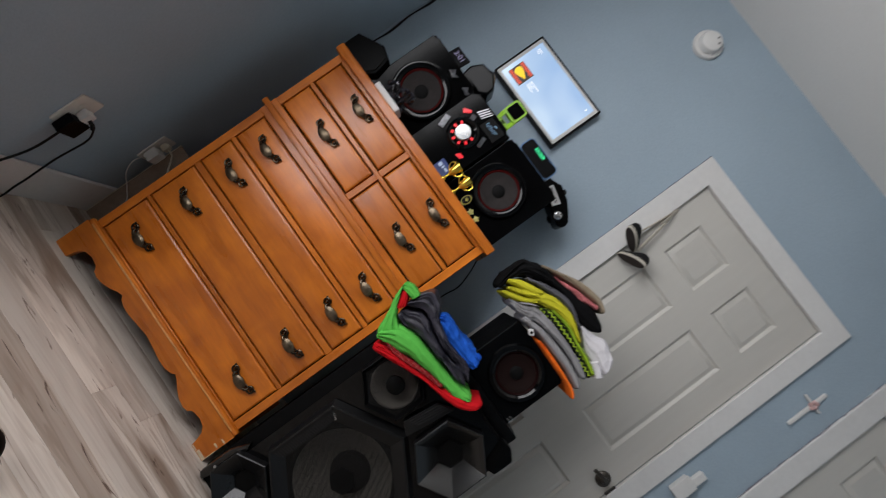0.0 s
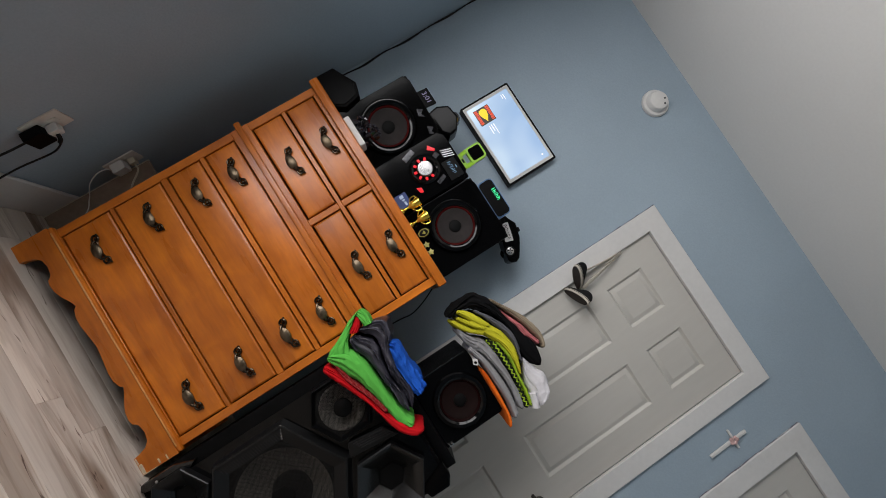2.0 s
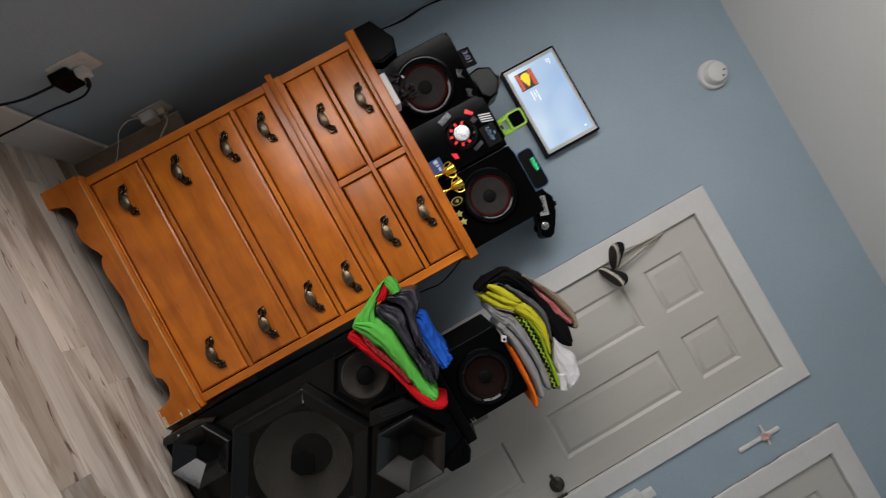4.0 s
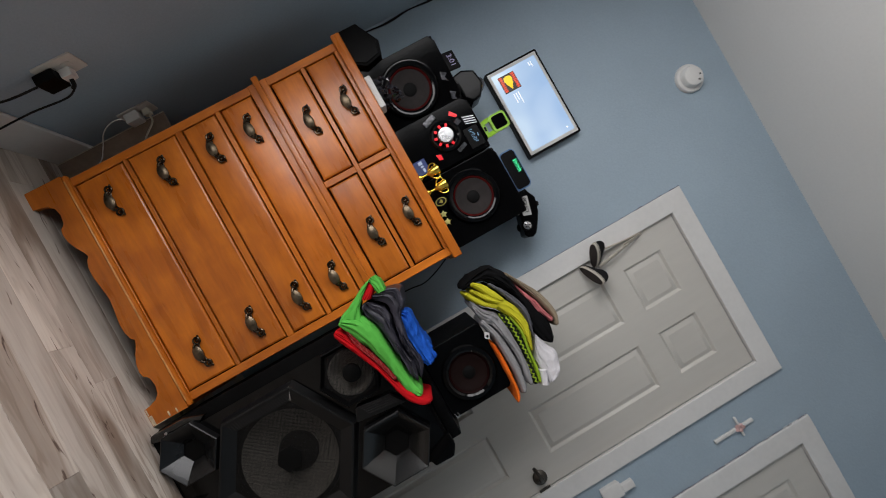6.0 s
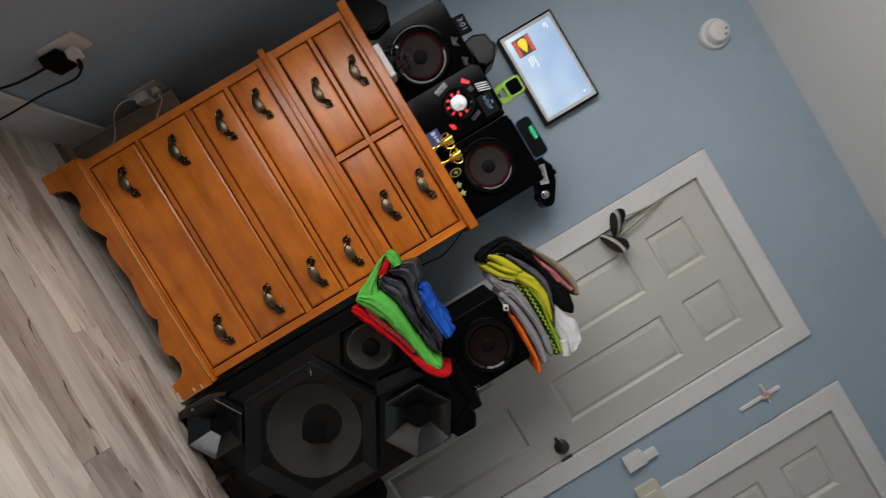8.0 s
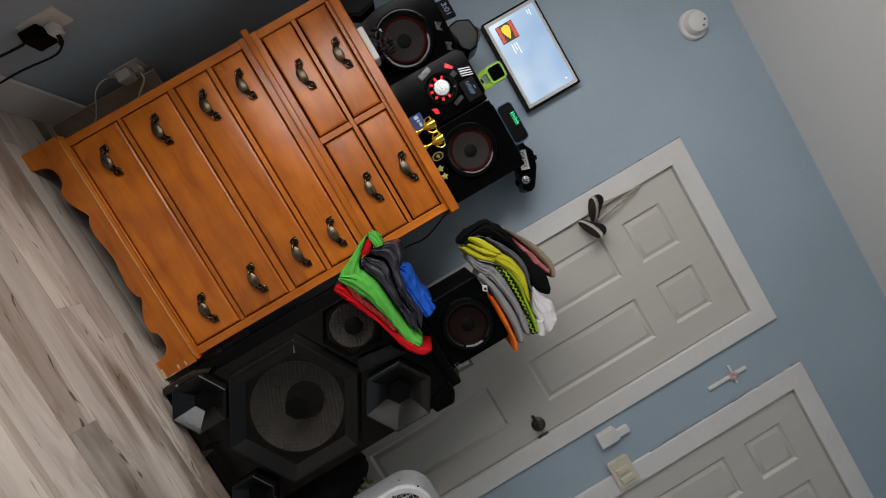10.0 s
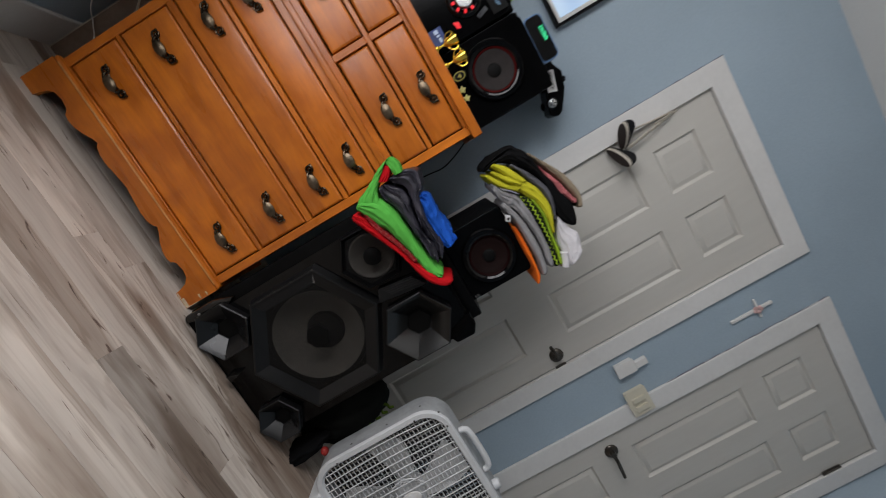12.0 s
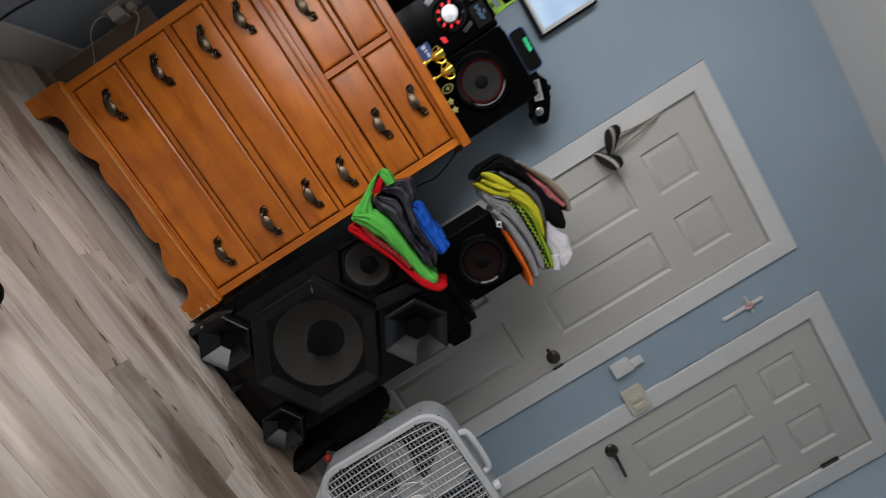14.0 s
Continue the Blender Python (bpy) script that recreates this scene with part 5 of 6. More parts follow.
def garment(name, low, high, y0, y1, material, label, group, seed=0, layers=1, wrinkle=0.006, groove=0.006):
    """A folded piece of cloth between a lower and an upper fold line (x, z), its front fold at y0; layers: folds one on another."""
    rng = random.Random(seed)
    count, around = 90, 56
    a_line, b_line = resample(low, count), resample(high, count)
    off = Vector((rng.uniform(0, 50), rng.uniform(0, 50), rng.uniform(0, 50)))
    long = sum((q - p).length for p, q in zip(a_line, a_line[1:]))
    out = bmesh.new()
    for layer in range(layers):
        u0, u1 = layer / layers, (layer + 1) / layers
        push = rng.uniform(-0.004, 0.008) * (layers > 1)
        rings = []
        for i in range(count):
            s = i / (count - 1)
            p, q = a_line[i].lerp(b_line[i], u0), a_line[i].lerp(b_line[i], u1)
            mid, arm = (p + q) / 2, (q - p) / 2
            cap = min(1.0, (min(s, 1 - s) / 0.03 + 0.10)) ** 0.5
            half = (y1 - y0) / 2
            ring = []
            for k in range(around):
                a = 2 * math.pi * k / around
                ca, sa = math.cos(a), math.sin(a)
                cy, cz = math.copysign(abs(ca) ** 0.30, ca), math.copysign(abs(sa) ** 0.8, sa)
                v = mid + arm * cz * (0.45 + 0.55 * cap) * 1.06 + Vector((0, (y0 + y1) / 2 - cy * half * (0.9 + 0.1 * cap) - push * (ca > 0), 0))
                soft = noise.noise(v * 9 + off)
                # sharp creases run along the fold, others cross it at a slant; each comes and goes
                along = noise.noise(Vector((s * long * 7, ca * 1.1, sa * 2.4 + layer)) + off)
                slant = noise.noise(Vector((s * long * 19 + sa * 1.3, ca * 1.0, sa * 1.2 - s * long * 5)) - off)
                tight = noise.noise(Vector((s * long * 36 - sa * 2.0, ca * 1.3, sa * 2.2)) + off * 2)
                gate, gate2 = (max(0.0, 0.35 + noise.noise(v * 10 + off * k)) for k in (-1, 3))
                crease = lambda f: max(0.0, 1 - 3.4 * abs(f)) ** 1.6
                d = wrinkle * (0.55 * soft + 1.0 * crease(along) * gate + 0.9 * crease(slant) * gate2 + 0.45 * crease(tight) * gate * gate2 - 0.45)
                for c in (-0.42, 0.05, 0.48):
                    w = c + 0.22 * noise.noise(Vector((s * 3.0, c * 9, seed)) + off)
                    fade = max(0.12, 1 - 1.5 * s) + 0.35 * max(0.0, noise.noise(Vector((s * 5, c, 3)) + off))
                    d -= groove * math.exp(-((sa - w) / 0.07) ** 2) * fade * (ca > 0)
                n = (arm.normalized() * cz * 0.8 + Vector((0, -cy, 0)) * 0.9)
                ring.append(out.verts.new(v + n * d))
            rings.append(ring)
        for a, b in zip(rings, rings[1:]):
            for k in range(around):
                j = (k + 1) % around
                out.faces.new((a[k], a[j], b[j], b[k]))
        out.faces.new(rings[0]), out.faces.new(rings[-1])
    m = a_line[count // 2]
    return solo(name, out, material, (m.x, (y0 + y1) / 2, m.z), label, "clothes", group, sharp=80)


def plaid(name, colour, line_colour, scale):
    m = cloth(name, colour)
    n, l = m.node_tree.nodes, m.node_tree.links
    b = n["Principled BSDF"]
    tc = n.new("ShaderNodeTexCoord")
    source = b.inputs["Base Color"].links[0].from_socket
    for direction, s in (("X", scale), ("Z", scale * 1.4)):
        w = n.new("ShaderNodeTexWave")
        w.bands_direction = direction
        w.inputs["Scale"].default_value, w.inputs["Distortion"].default_value = s, 0.5
        l.new(tc.outputs["Object"], w.inputs["Vector"])
        r = n.new("ShaderNodeValToRGB")
        r.color_ramp.elements[0].position, r.color_ramp.elements[1].position = 0.92, 0.98
        l.new(w.outputs["Fac"], r.inputs["Fac"])
        mix = n.new("ShaderNodeMix")
        mix.data_type = "RGBA"
        l.new(r.outputs["Color"], mix.inputs[0])
        l.new(source, mix.inputs[6])
        mix.inputs[7].default_value = (*line_colour, 1)
        source = mix.outputs[2]
    l.new(source, b.inputs["Base Color"])
    return m


GREEN = cloth("bright_green_cloth", (0.085, 0.40, 0.060))
RED = cloth("bright_red_cloth", (0.47, 0.006, 0.010))
REDPLAID = plaid("red_plaid_cloth", (0.22, 0.010, 0.012), (0.27, 0.055, 0.05), 24)
GREYNAVY = mat("charcoal_satin_cloth", (0.040, 0.037, 0.050), 0.40, vary=0.2, scale=13, bump=0.3, fine=45, dark=(0.010, 0.010, 0.015), spec=0.35, fine_share=0.1, contrast=(0.45, 0.60), stretch=(0.6, 1, 1.6))
BLUECLOTH = cloth("royal_blue_cloth", (0.010, 0.085, 0.43))
S1 = "folded clothes on the party speaker"
garment("red_shirt", [(0.862, 0.652), (0.940, 0.684), (1.030, 0.722), (1.113, 0.742), (1.150, 0.764), (1.170, 0.790)], [(0.846, 0.672), (0.900, 0.702), (0.980, 0.730), (1.060, 0.752), (1.130, 0.790), (1.162, 0.822)],
        -0.605, -0.36, RED, "bright red shirt folded at the bottom of the pile", S1, 1, 1, 0.005)
garment("plaid_shirt", [(0.866, 0.690), (0.920, 0.700), (0.990, 0.724), (1.060, 0.744)], [(0.868, 0.700), (0.925, 0.716), (0.990, 0.742), (1.060, 0.762)], -0.607, -0.36, REDPLAID, "dark red plaid shirt folded between red and green", S1, 2, 1, 0.003)
green = garment("green_shirt", [(0.838, 0.679), (0.900, 0.704), (0.961, 0.731), (1.054, 0.749), (1.114, 0.758), (1.142, 0.782)], [(0.830, 0.700), (0.846, 0.752), (0.900, 0.775), (0.961, 0.780), (1.074, 0.790), (1.130, 0.806)],
                -0.600, -0.36, GREEN, "bright green shirt with a turned-up, red-lined sleeve", S1, 3, 1, 0.006)


def belongs(ob, owner):
    """Makes a garment piece a part of the garment that it is sewn to."""
    ob.parent = owner
    ob.location = ob.location - owner.location
    for key in ("category", "group"):
        del ob[key]
    return ob


belongs(garment("sleeve", [(0.872, 0.742), (0.832, 0.757), (0.810, 0.775), (0.773, 0.818)], [(0.846, 0.676), (0.823, 0.701), (0.811, 0.727), (0.781, 0.785), (0.762, 0.838)],
                -0.594, -0.50, GREEN, "turned-up green sleeve", S1, 4, 1, 0.004), green)
belongs(garment("cuff", [(0.768, 0.818), (0.795, 0.823), (0.816, 0.826)], [(0.762, 0.841), (0.784, 0.852), (0.818, 0.850)], -0.592, -0.50, GREEN, "folded green cuff", S1, 8, 1, 0.003), green)
belongs(garment("lining", [(0.808, 0.770), (0.790, 0.794), (0.772, 0.818)], [(0.820, 0.798), (0.806, 0.816), (0.792, 0.828)], -0.588, -0.51, RED, "red sleeve lining", S1, 5, 1, 0.002), green)
garment("charcoal_trousers", [(0.824, 0.762), (0.863, 0.756), (0.905, 0.776), (0.983, 0.786), (1.060, 0.796), (1.096, 0.800)], [(0.808, 0.826), (0.826, 0.884), (0.872, 0.882), (0.905, 0.860), (0.980, 0.842), (1.050, 0.846), (1.094, 0.824)],
        -0.592, -0.36, GREYNAVY, "shiny charcoal trousers folded on the green shirt", S1, 6, 2, 0.011, 0.009)
garment("blue_shirt", [(0.918, 0.842), (0.960, 0.828), (1.000, 0.832), (1.049, 0.836), (1.078, 0.850)], [(0.894, 0.862), (0.916, 0.884), (0.984, 0.880), (1.030, 0.886), (1.070, 0.880)],
        -0.575, -0.38, BLUECLOTH, "royal blue shirt on top of the pile", S1, 7, 1, 0.013, 0.006)
S2 = "folded clothes on the stereo speaker"
YEL = cloth("lemon_yellow_cloth", (0.46, 0.43, 0.025))
GREYC = cloth("heather_grey_cloth", (0.25, 0.245, 0.25))
DGREY = cloth("dark_grey_cloth", (0.095, 0.095, 0.108))
BLACKC = mat("black_cloth", (0.004, 0.004, 0.0045), 0.9, spec=0.1, bump=0.3, fine=400)
TAN = cloth("tan_cloth", (0.25, 0.20, 0.14))
PINKC = cloth("dusty_pink_cloth", (0.44, 0.13, 0.135))
WHITEC = cloth("white_cloth", (0.60, 0.58, 0.60))
ORANGE = cloth("bright_orange_cloth", (0.80, 0.15, 0.015))


def zigzag(name, colour, line_colour):
    m = cloth(name, colour)
    n, l = m.node_tree.nodes, m.node_tree.links
    b = n["Principled BSDF"]
    tc, sep = n.new("ShaderNodeTexCoord"), n.new("ShaderNodeSeparateXYZ")
    l.new(tc.outputs["Object"], sep.inputs[0])

    def step(kind, a, second, third=None):
        node = n.new("ShaderNodeMath")
        node.operation = kind
        l.new(a, node.inputs[0])
        for k, v in ((1, second), (2, third)):
            if isinstance(v, float):
                node.inputs[k].default_value = v
            elif v:
                l.new(v, node.inputs[k])
        return node.outputs[0]
    zig = step("PINGPONG", sep.outputs["X"], 0.008)
    row = step("FRACT", step("MULTIPLY", step("ADD", sep.outputs["Z"], zig), 62.0), 0.0)
    on = step("GREATER_THAN", row, 0.66)
    mix = n.new("ShaderNodeMix")
    mix.data_type = "RGBA"
    l.new(on, mix.inputs[0])
    l.new(b.inputs["Base Color"].links[0].from_socket, mix.inputs[6])
    mix.inputs[7].default_value = (*line_colour, 1)
    l.new(mix.outputs[2], b.inputs["Base Color"])
    return m


ZIG = zigzag("green_black_zigzag_cloth", (0.008, 0.012, 0.006), (0.30, 0.44, 0.03))
LIMEC = cloth("lime_hem_cloth", (0.30, 0.46, 0.03))
garment("orange_shirt", [(1.138, 1.051), (1.223, 1.049), (1.300, 1.046), (1.344, 1.034)], [(1.140, 1.060), (1.158, 1.065), (1.231, 1.066), (1.319, 1.058), (1.346, 1.040)], -0.470, -0.27, ORANGE, "thin orange shirt at the bottom of the pile", S2, 11, 1, 0.002)
garment("grey_shirt", [(1.066, 1.050), (1.123, 1.067), (1.209, 1.068), (1.275, 1.069), (1.332, 1.060)], [(1.053, 1.070), (1.114, 1.088), (1.181, 1.100), (1.246, 1.101), (1.325, 1.086)], -0.472, -0.27, GREYC, "heather grey shirt folded in the pile", S2, 12, 1, 0.005, 0.004)
light_grey = garment("light_grey_shirt", [(1.003, 1.052), (1.054, 1.064), (1.099, 1.084), (1.173, 1.098), (1.246, 1.101), (1.309, 1.091)], [(0.986, 1.060), (1.030, 1.088), (1.061, 1.120), (1.129, 1.126), (1.218, 1.131), (1.325, 1.108)],
                     -0.468, -0.27, GREYC, "light grey shirt folded under the patterned shorts", S2, 13, 1, 0.010, 0.006)
patch = part("label_patch", prism([(1.090, 1.050), (1.108, 1.042), (1.117, 1.054), (1.100, 1.063)], -0.487, -0.474, 0.001), CARD, light_grey, "small white sewn label")
part("label_mark", at(lathe([(0.0045, 0.0), (0.0045, 0.001), (0, 0.001)], 12), 1.105, -0.487, 1.052), BLACK, patch, "black mark")
shorts = garment("patterned_shorts", [(1.061, 1.116), (1.129, 1.124), (1.218, 1.128), (1.325, 1.108)], [(1.082, 1.142), (1.099, 1.148), (1.153, 1.156), (1.214, 1.149), (1.327, 1.130)],
                 -0.463, -0.27, ZIG, "black shorts with a lime green zigzag pattern", S2, 14, 1, 0.003, 0.002)
belongs(garment("hem", [(1.092, 1.143), (1.153, 1.152), (1.214, 1.145), (1.269, 1.138), (1.326, 1.126)], [(1.094, 1.153), (1.156, 1.164), (1.219, 1.154), (1.275, 1.148), (1.326, 1.138)], -0.469, -0.30, LIMEC, "plain lime green hem", S2, 22, 1, 0.003, 0.001), shorts)
yellow = garment("yellow_shirt", [(0.998, 1.094), (1.040, 1.115), (1.072, 1.137), (1.109, 1.154), (1.156, 1.161), (1.222, 1.152)], [(0.975, 1.132), (1.000, 1.145), (1.049, 1.172), (1.096, 1.190), (1.145, 1.191), (1.226, 1.163)],
                 -0.473, -0.27, YEL, "lemon yellow shirt folded in the pile", S2, 15, 1, 0.006, 0.003)
for k, (low, high, front) in enumerate((
        ([(0.940, 1.084), (0.972, 1.100), (1.004, 1.117), (1.030, 1.138)], [(0.934, 1.097), (0.960, 1.126), (0.994, 1.146), (1.036, 1.164)], -0.4745),
        ([(0.958, 1.074), (0.988, 1.090), (1.013, 1.110), (1.035, 1.134)], [(0.954, 1.084), (0.979, 1.105), (1.007, 1.123), (1.034, 1.145)], -0.4765),
        ([(0.955, 1.052), (0.983, 1.059), (1.018, 1.084), (1.050, 1.122)], [(0.955, 1.066), (0.983, 1.088), (1.015, 1.108), (1.040, 1.136)], -0.4750))):
    belongs(garment("fold", low, high, front, -0.30, YEL, "folded yellow edge", S2, 30 + k, 1, 0.004, 0.003), yellow)
garment("dark_grey_shirt", [(0.970, 1.135), (1.018, 1.162), (1.073, 1.183), (1.124, 1.191), (1.186, 1.180)], [(0.963, 1.145), (1.012, 1.176), (1.064, 1.203), (1.120, 1.209), (1.199, 1.184)], -0.468, -0.27, DGREY, "dark grey shirt folded above the yellow one", S2, 16, 1, 0.004, 0.003)
garment("black_trousers", [(0.950, 1.056), (0.944, 1.108), (0.964, 1.144), (1.020, 1.182), (1.072, 1.204), (1.168, 1.199), (1.238, 1.216)], [(0.926, 1.060), (0.918, 1.104), (0.913, 1.150), (0.917, 1.174), (0.963, 1.206), (1.038, 1.226), (1.161, 1.256), (1.238, 1.248)],
        -0.460, -0.27, BLACKC, "black trousers folded in the pile", S2, 17, 1, 0.011)
garment("pink_shirt", [(1.018, 1.212), (1.066, 1.220), (1.125, 1.237), (1.180, 1.261)], [(1.014, 1.223), (1.064, 1.239), (1.116, 1.259), (1.170, 1.275)], -0.458, -0.27, PINKC, "dusty pink shirt near the top of the pile", S2, 18, 1, 0.007)
garment("tan_shorts", [(0.966, 1.200), (1.026, 1.230), (1.080, 1.252), (1.165, 1.272), (1.194, 1.262)], [(0.961, 1.211), (1.014, 1.242), (1.082, 1.280), (1.152, 1.298), (1.201, 1.285)], -0.453, -0.27, TAN, "tan shorts folded on top of the pile", S2, 19, 1, 0.005)
white = garment("white_shirt", [(1.222, 1.172), (1.258, 1.154), (1.298, 1.152), (1.330, 1.150), (1.350, 1.152)], [(1.182, 1.199), (1.234, 1.213), (1.271, 1.231), (1.320, 1.217), (1.346, 1.190)], -0.456, -0.29, WHITEC, "crumpled white shirt tucked beside the pile", S2, 20, 1, 0.009)
belongs(garment("sleeve", [(1.292, 1.146), (1.318, 1.134), (1.336, 1.126)], [(1.302, 1.172), (1.330, 1.164), (1.354, 1.156)], -0.464, -0.33, WHITEC, "hanging white sleeve end", S2, 21, 1, 0.004, 0.003), white)

# ---- box fan ----
FX0, FX1, FY0, FY1, FZ0, FZ1 = 1.511, 2.034, -0.512, -0.402, 0.046, 0.558
BLADE = mat("bright_white_blade_plastic", (0.80, 0.80, 0.80), 0.4, vary=0.05, scale=9, bump=0.02)
fan = thing("box_fan", ((FX0 + FX1) / 2, (FY0 + FY1) / 2, 0), "white box fan with grille and carrying handle", "fan")


def ring_slab(x0, x1, z0, z1, r, inset, y0, y1, seg=8):
    """A hollow rounded-square band."""
    def loop(i, rad, y):
        pts = []
        for cx, cz, a0 in ((x1 - i - rad, z1 - i - rad, 0), (x0 + i + rad, z1 - i - rad, 90), (x0 + i + rad, z0 + i + rad, 180), (x1 - i - rad, z0 + i + rad, 270)):
            for k in range(seg + 1):
                a = radians(a0 + 90 * k / seg)
                pts.append((cx + rad * math.cos(a), y, cz + rad * math.sin(a)))
        return pts
    bm = bmesh.new()
    rings = [[bm.verts.new(p) for p in loop(i, max(r - i, 0.02), y)] for i, y in ((0.0, y1), (0.0, y0 + 0.006), (0.004, y0), (inset - 0.006, y0), (inset, y0 + 0.008), (inset, y1))]
    n = len(rings[0])
    for a, b in zip(rings, rings[1:] + rings[:1]):
        for k in range(n):
            bm.faces.new((a[k], a[(k + 1) % n], b[(k + 1) % n], b[k]))
    return bm


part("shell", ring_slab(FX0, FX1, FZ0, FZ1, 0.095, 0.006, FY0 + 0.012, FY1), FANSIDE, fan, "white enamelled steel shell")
part("front_frame", ring_slab(FX0 - 0.001, FX1 + 0.001, FZ0 - 0.001, FZ1 + 0.001, 0.095, 0.026, FY0, FY0 + 0.014), FANW, fan, "white plastic front frame")
fcx, fcz = (FX0 + FX1) / 2, (FZ0 + FZ1) / 2
IN = 0.026


def span(u, lo, hi, r, inset):
    """Free length across the rounded opening at the offset u from one side."""
    d = min(u - lo, hi - u) - inset
    rr = r - inset
    return rr - math.sqrt(max(rr * rr - (rr - d) ** 2, 0)) if d < rr else 0.0


for k in range(17):
    x = FX0 + IN + 0.014 + k * (FX1 - FX0 - 2 * IN - 0.028) / 16
    cut = span(x, FX0, FX1, 0.095, IN)
    z0, z1 = FZ0 + IN + cut - 0.004, FZ1 - IN - cut + 0.004
    out = 0.012 * (k - 8) / 8
    pts = [(x + out * (math.sin(math.pi * t) - 0.5), FY0 + 0.010 - 0.005 * math.sin(math.pi * t), z0 + (z1 - z0) * t) for t in (0, 0.2, 0.4, 0.6, 0.8, 1)]
    part("grille_bar", tube(pts, 0.0022, 6, 3), FANW, fan)
wires, rear = [], []
for k in range(30):
    z = FZ0 + IN + 0.006 + k * (FZ1 - FZ0 - 2 * IN - 0.012) / 29
    cut = span(z, FZ0, FZ1, 0.095, IN)
    wires.append(box(FX0 + IN + cut - 0.003, FX1 - IN - cut + 0.003, FY0 + 0.0105, FY0 + 0.0125, z - 0.0013, z + 0.0013))
    rear.append(box(FX0 + cut + 0.004, FX1 - cut - 0.004, FY1 - 0.004, FY1 - 0.002, z - 0.0022, z + 0.0022))
for k in range(30):
    x = FX0 + 0.02 + k * (FX1 - FX0 - 0.04) / 29
    cut = span(x, FX0, FX1, 0.095, 0.006)
    rear.append(box(x - 0.0050, x + 0.0050, FY1 - 0.006, FY1 - 0.0041, FZ0 + cut + 0.006, FZ1 - cut - 0.006))
tagged(part("wire_mesh", join(*wires), FANW, fan), kind="stuff")
tagged(part("back_grille", join(*rear), mat("dark_grey_back_grille", (0.020, 0.020, 0.022), 0.6), fan, "dark grey back grille"), kind="stuff")
hub = part("hub", at(lathe([(0.062, 0.0), (0.062, 0.030), (0.052, 0.040), (0, 0.042)], 36), fcx, FY0 + 0.064, fcz), FANW, fan)
part("emblem", moved(lathe([(0.030, 0.0), (0.030, 0.006), (0.026, 0.008), (0, 0.008)], 28), pose(fcx, FY0 + 0.007, fcz) @ Matrix.Diagonal((0.75, 1, 1.25, 1)).to_4x4()), WHITE, fan, "plain oval boss on the grille")
part("grille_ring", tube([(fcx + 0.072 * math.cos(k * math.pi / 12), FY0 + 0.0095, fcz + 0.072 * math.sin(k * math.pi / 12)) for k in range(25)], 0.0024, 6, 1), FANW, fan)
for k in range(5):
    bm = bmesh.new()
    nr, na = 8, 7
    grid = []
    for i in range(nr + 1):
        r = 0.055 + (0.225 - 0.055) * i / nr
        wide = radians(26 - 9 * (i / nr))
        grid.append([bm.verts.new((r * math.cos(a), 0.028 * (j / na - 0.5), r * math.sin(a))) for j in range(na + 1) for a in [wide * (2 * j / na - 1) + 0.22 * (i / nr)]])
    for i in range(nr):
        for j in range(na):
            bm.faces.new((grid[i][j], grid[i][j + 1], grid[i + 1][j + 1], grid[i + 1][j]))
    bmesh.ops.solidify(bm, geom=bm.faces[:], thickness=0.002)
    part("blade", at(bm, fcx, FY0 + 0.028, fcz, 0, 52 + 72 * k, 0), BLADE, fan)
part("handle", tube([(1.662, FY0 + 0.05, FZ1 - 0.004), (1.668, FY0 + 0.05, FZ1 + 0.018), (1.690, FY0 + 0.05, FZ1 + 0.026), (1.75, FY0 + 0.05, FZ1 + 0.028), (1.806, FY0 + 0.05, FZ1 + 0.026), (1.830, FY0 + 0.05, FZ1 + 0.018), (1.836, FY0 + 0.05, FZ1 - 0.004)], 0.011, 10, 4), FANW, fan, "white carrying handle")
part("speed_knob", at(lathe([(0.018, 0.0), (0.018, 0.016), (0.014, 0.022), (0, 0.023)], 24), 1.905, FY0 + 0.05, FZ1, -90), FANW, fan, "white speed knob")
for x, z in ((FX0 + 0.017, 0.46), (FX0 + 0.030, 0.545), (1.60, FZ1 - 0.014), (FX0 + 0.017, 0.16)):
    part("screw", at(lathe([(0.003, 0), (0.003, 0.002), (0, 0.002)], 8), x, FY0, z), DARKMETAL, fan)
for z in (0.22, 0.36, 0.49):
    part("screw", moved(lathe([(0.003, 0), (0.003, 0.002), (0, 0.002)], 8), pose(FX0, FY0 + 0.04, z, 0, 0, -90)), DARKMETAL, fan)
for x in (FX0 + 0.10, FX1 - 0.10):
    part("foot", box(x - 0.02, x + 0.02, FY0 - 0.01, FY1 + 0.01, 0.0, 0.050, 0.004), FANW, fan)

# dark bag behind the fan with lime pattern, and a red toy on the floor
bag = thing("dark_bag", (1.45, -0.27, 0), "dark cloth bag with lime green zigzag print", "bag")
bm = bmesh.new()
bmesh.ops.create_icosphere(bm, subdivisions=4, radius=1)
for v in bm.verts:
    d = 1 + 0.12 * noise.noise(v.co * 2.5) + 0.05 * noise.noise(v.co * 7)
    v.co = Vector((1.472 + v.co.x * 0.100 * d, -0.27 + v.co.y * 0.10 * d, max(0.0, 0.175 + v.co.z * 0.185 * d)))
part("body", bm, cloth("black_bag_cloth", (0.010, 0.011, 0.010)), bag, sharp=80)
LIMEPRINT = cloth("lime_print", (0.12, 0.20, 0.02))
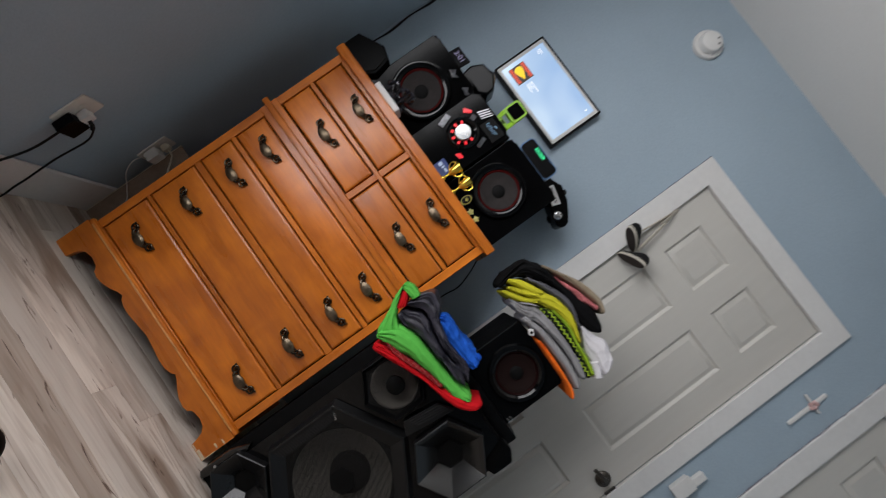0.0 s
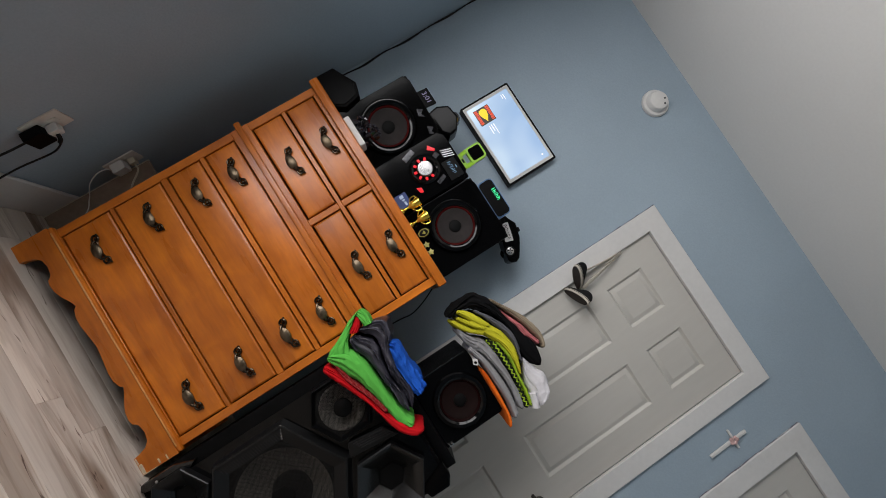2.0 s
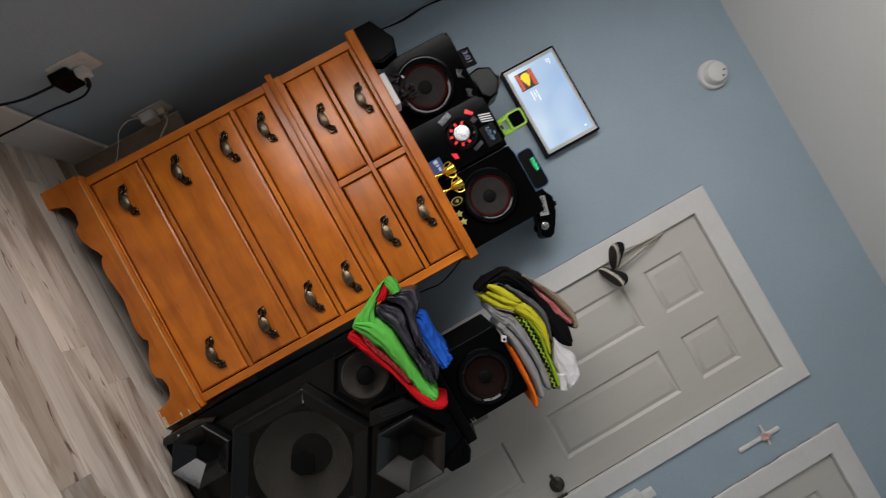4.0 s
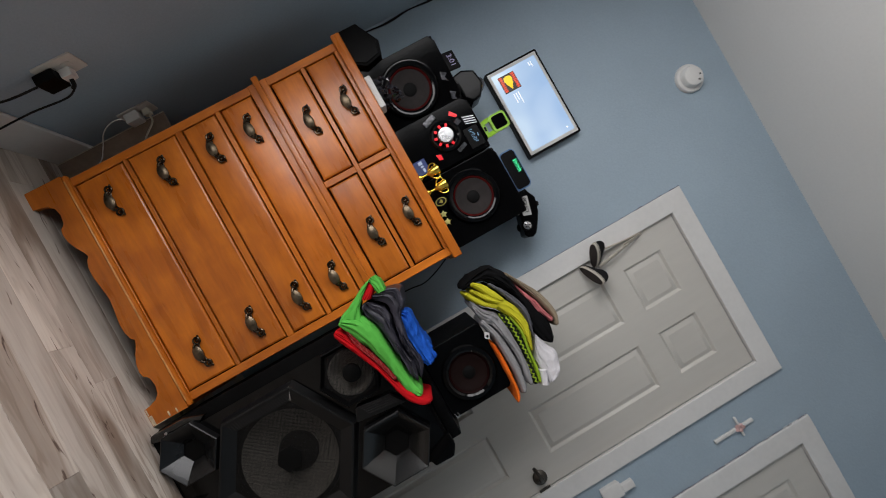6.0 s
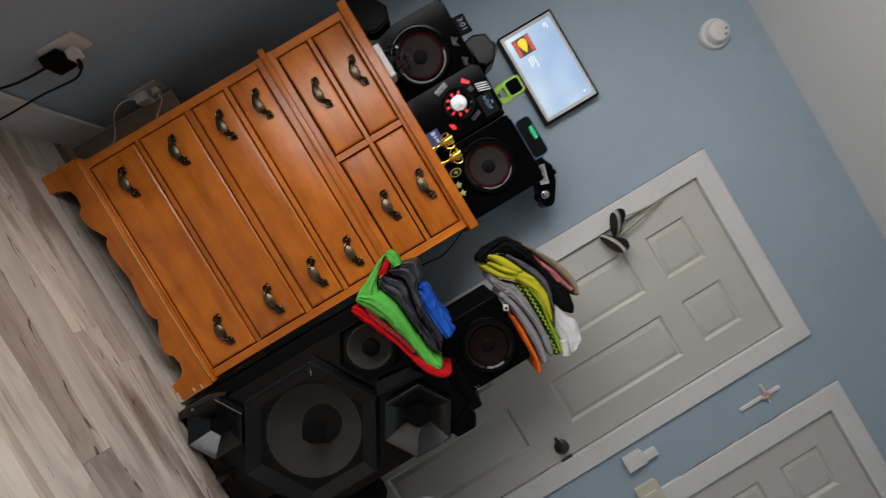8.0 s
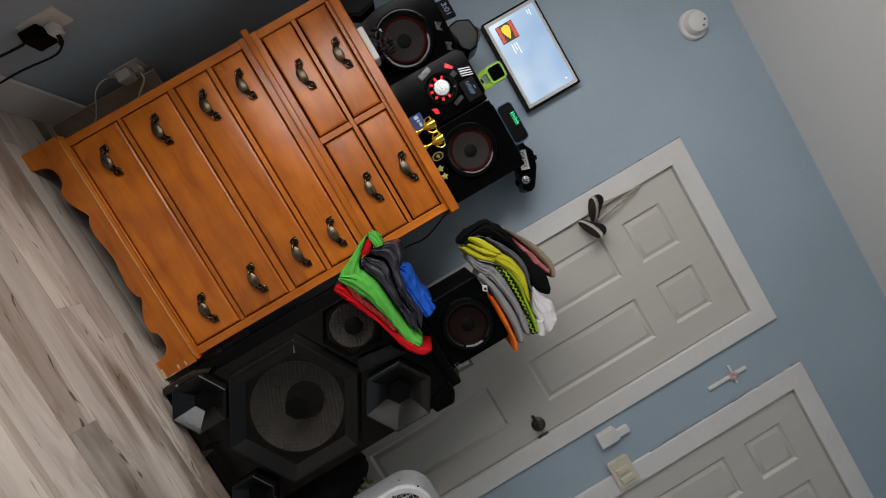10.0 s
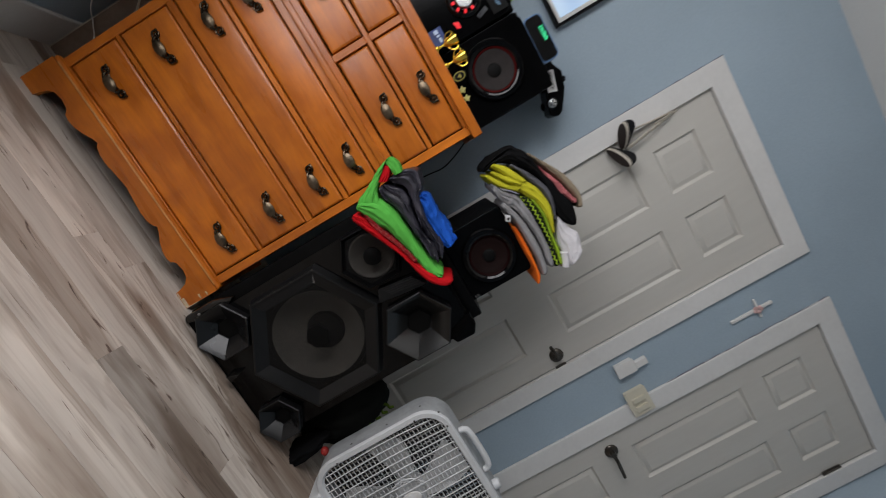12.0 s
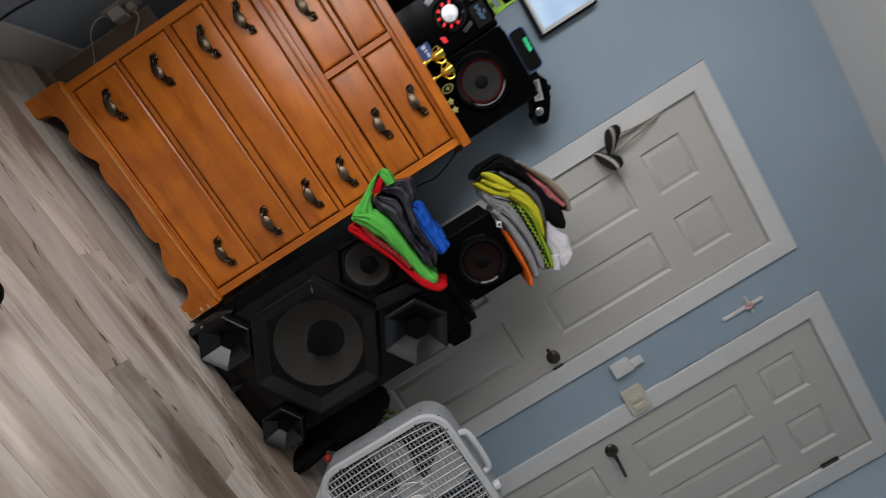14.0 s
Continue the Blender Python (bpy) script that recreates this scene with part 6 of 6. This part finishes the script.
for k in range(4):
    z = 0.238 + k * 0.026
    y = -0.343 + k * 0.016
    part("stripe", tube([(1.512, y + 0.004, z + 0.004), (1.528, y + 0.010, z + 0.016), (1.546, y + 0.022, z + 0.012), (1.556, y + 0.034, z + 0.022)], 0.0055, 6, 3), LIMEPRINT, bag)
bm = bmesh.new()
bmesh.ops.create_icosphere(bm, subdivisions=4, radius=1)
for v in bm.verts:
    d = 1 + 0.16 * noise.noise(v.co * 2.2) + 0.07 * noise.noise(v.co * 6)
    v.co = Vector((1.470 + v.co.x * 0.034 * d, -0.395 + v.co.y * 0.072 * d, max(0.0, v.co.z) * 0.135 * d))
solo("black_rag", bm, BLACKC, (1.470, -0.395, 0), "crumpled black cloth on the floor beside the fan", "cloth", sharp=80)
bm = bmesh.new()
bmesh.ops.create_icosphere(bm, subdivisions=3, radius=0.016)
for v in bm.verts:
    v.co = Vector((1.505 + v.co.x, -0.428 + v.co.y, 0.104 + v.co.z * 0.85 * (1 + 0.15 * noise.noise(v.co * 60))))
solo("red_toy", bm, mat("red_plastic", (0.28, 0.014, 0.010), 0.6), (1.505, -0.428, 0.090), "small red plastic toy lying on black cloth", "toy")
bm = bmesh.new()
bmesh.ops.create_uvsphere(bm, u_segments=28, v_segments=18, radius=0.045)
for v in bm.verts:
    v.co = Vector((0.567 + v.co.x, -1.03 + v.co.y, 0.0447 + v.co.z))
solo("black_ball", bm, RUBBER, (0.567, -1.03, 0), "small black rubber ball on the floor", "ball")

# ---- floor planks, each a piece of its own ----
W, L, T = 0.096, 1.22, 0.005
meshes = {}


def plank_mesh(w, length, material):
    key = (round(w, 3), round(length, 3), material.name)
    if key not in meshes:
        meshes[key] = mesh_of("plank", box(0.0003, length - 0.0003, 0.0003, w - 0.0003, -T, 0.0, 0.0003), material)
    return meshes[key]


rng = random.Random(11)
row, y = 0, -0.752 + 8 * W
while y > ROOM_Y0:
    y0, y1 = max(y - W, ROOM_Y0), min(y, 0.10)
    shift = {6: 0.520, 7: 0.05, 8: 0.835, 9: 1.45}.get(row, rng.uniform(0, L))
    x = shift - 2 * L
    while x < ROOM_X1:
        a, b = max(x, ROOM_X0), min(x + L, ROOM_X1)
        if b - a > 0.03 and y1 - y0 > 0.02:
            chosen = {(6, 0.52): True, (8, 0.835): True, (8, -0.385): False, (7, 0.05): False, (9, 0.23): False, (9, 1.45): True}.get((row, round(x, 3)), rng.random() < 0.38)
            p = new("plank", plank_mesh(y1 - y0, b - a, BROWN if (row, round(x, 3)) in ((8, 0.835), (9, -0.99)) else FIGURED if chosen else PLANK))
            p.location, p.parent = (a, y0, 0.0), floor
        x += L
    y -= W
    row += 1
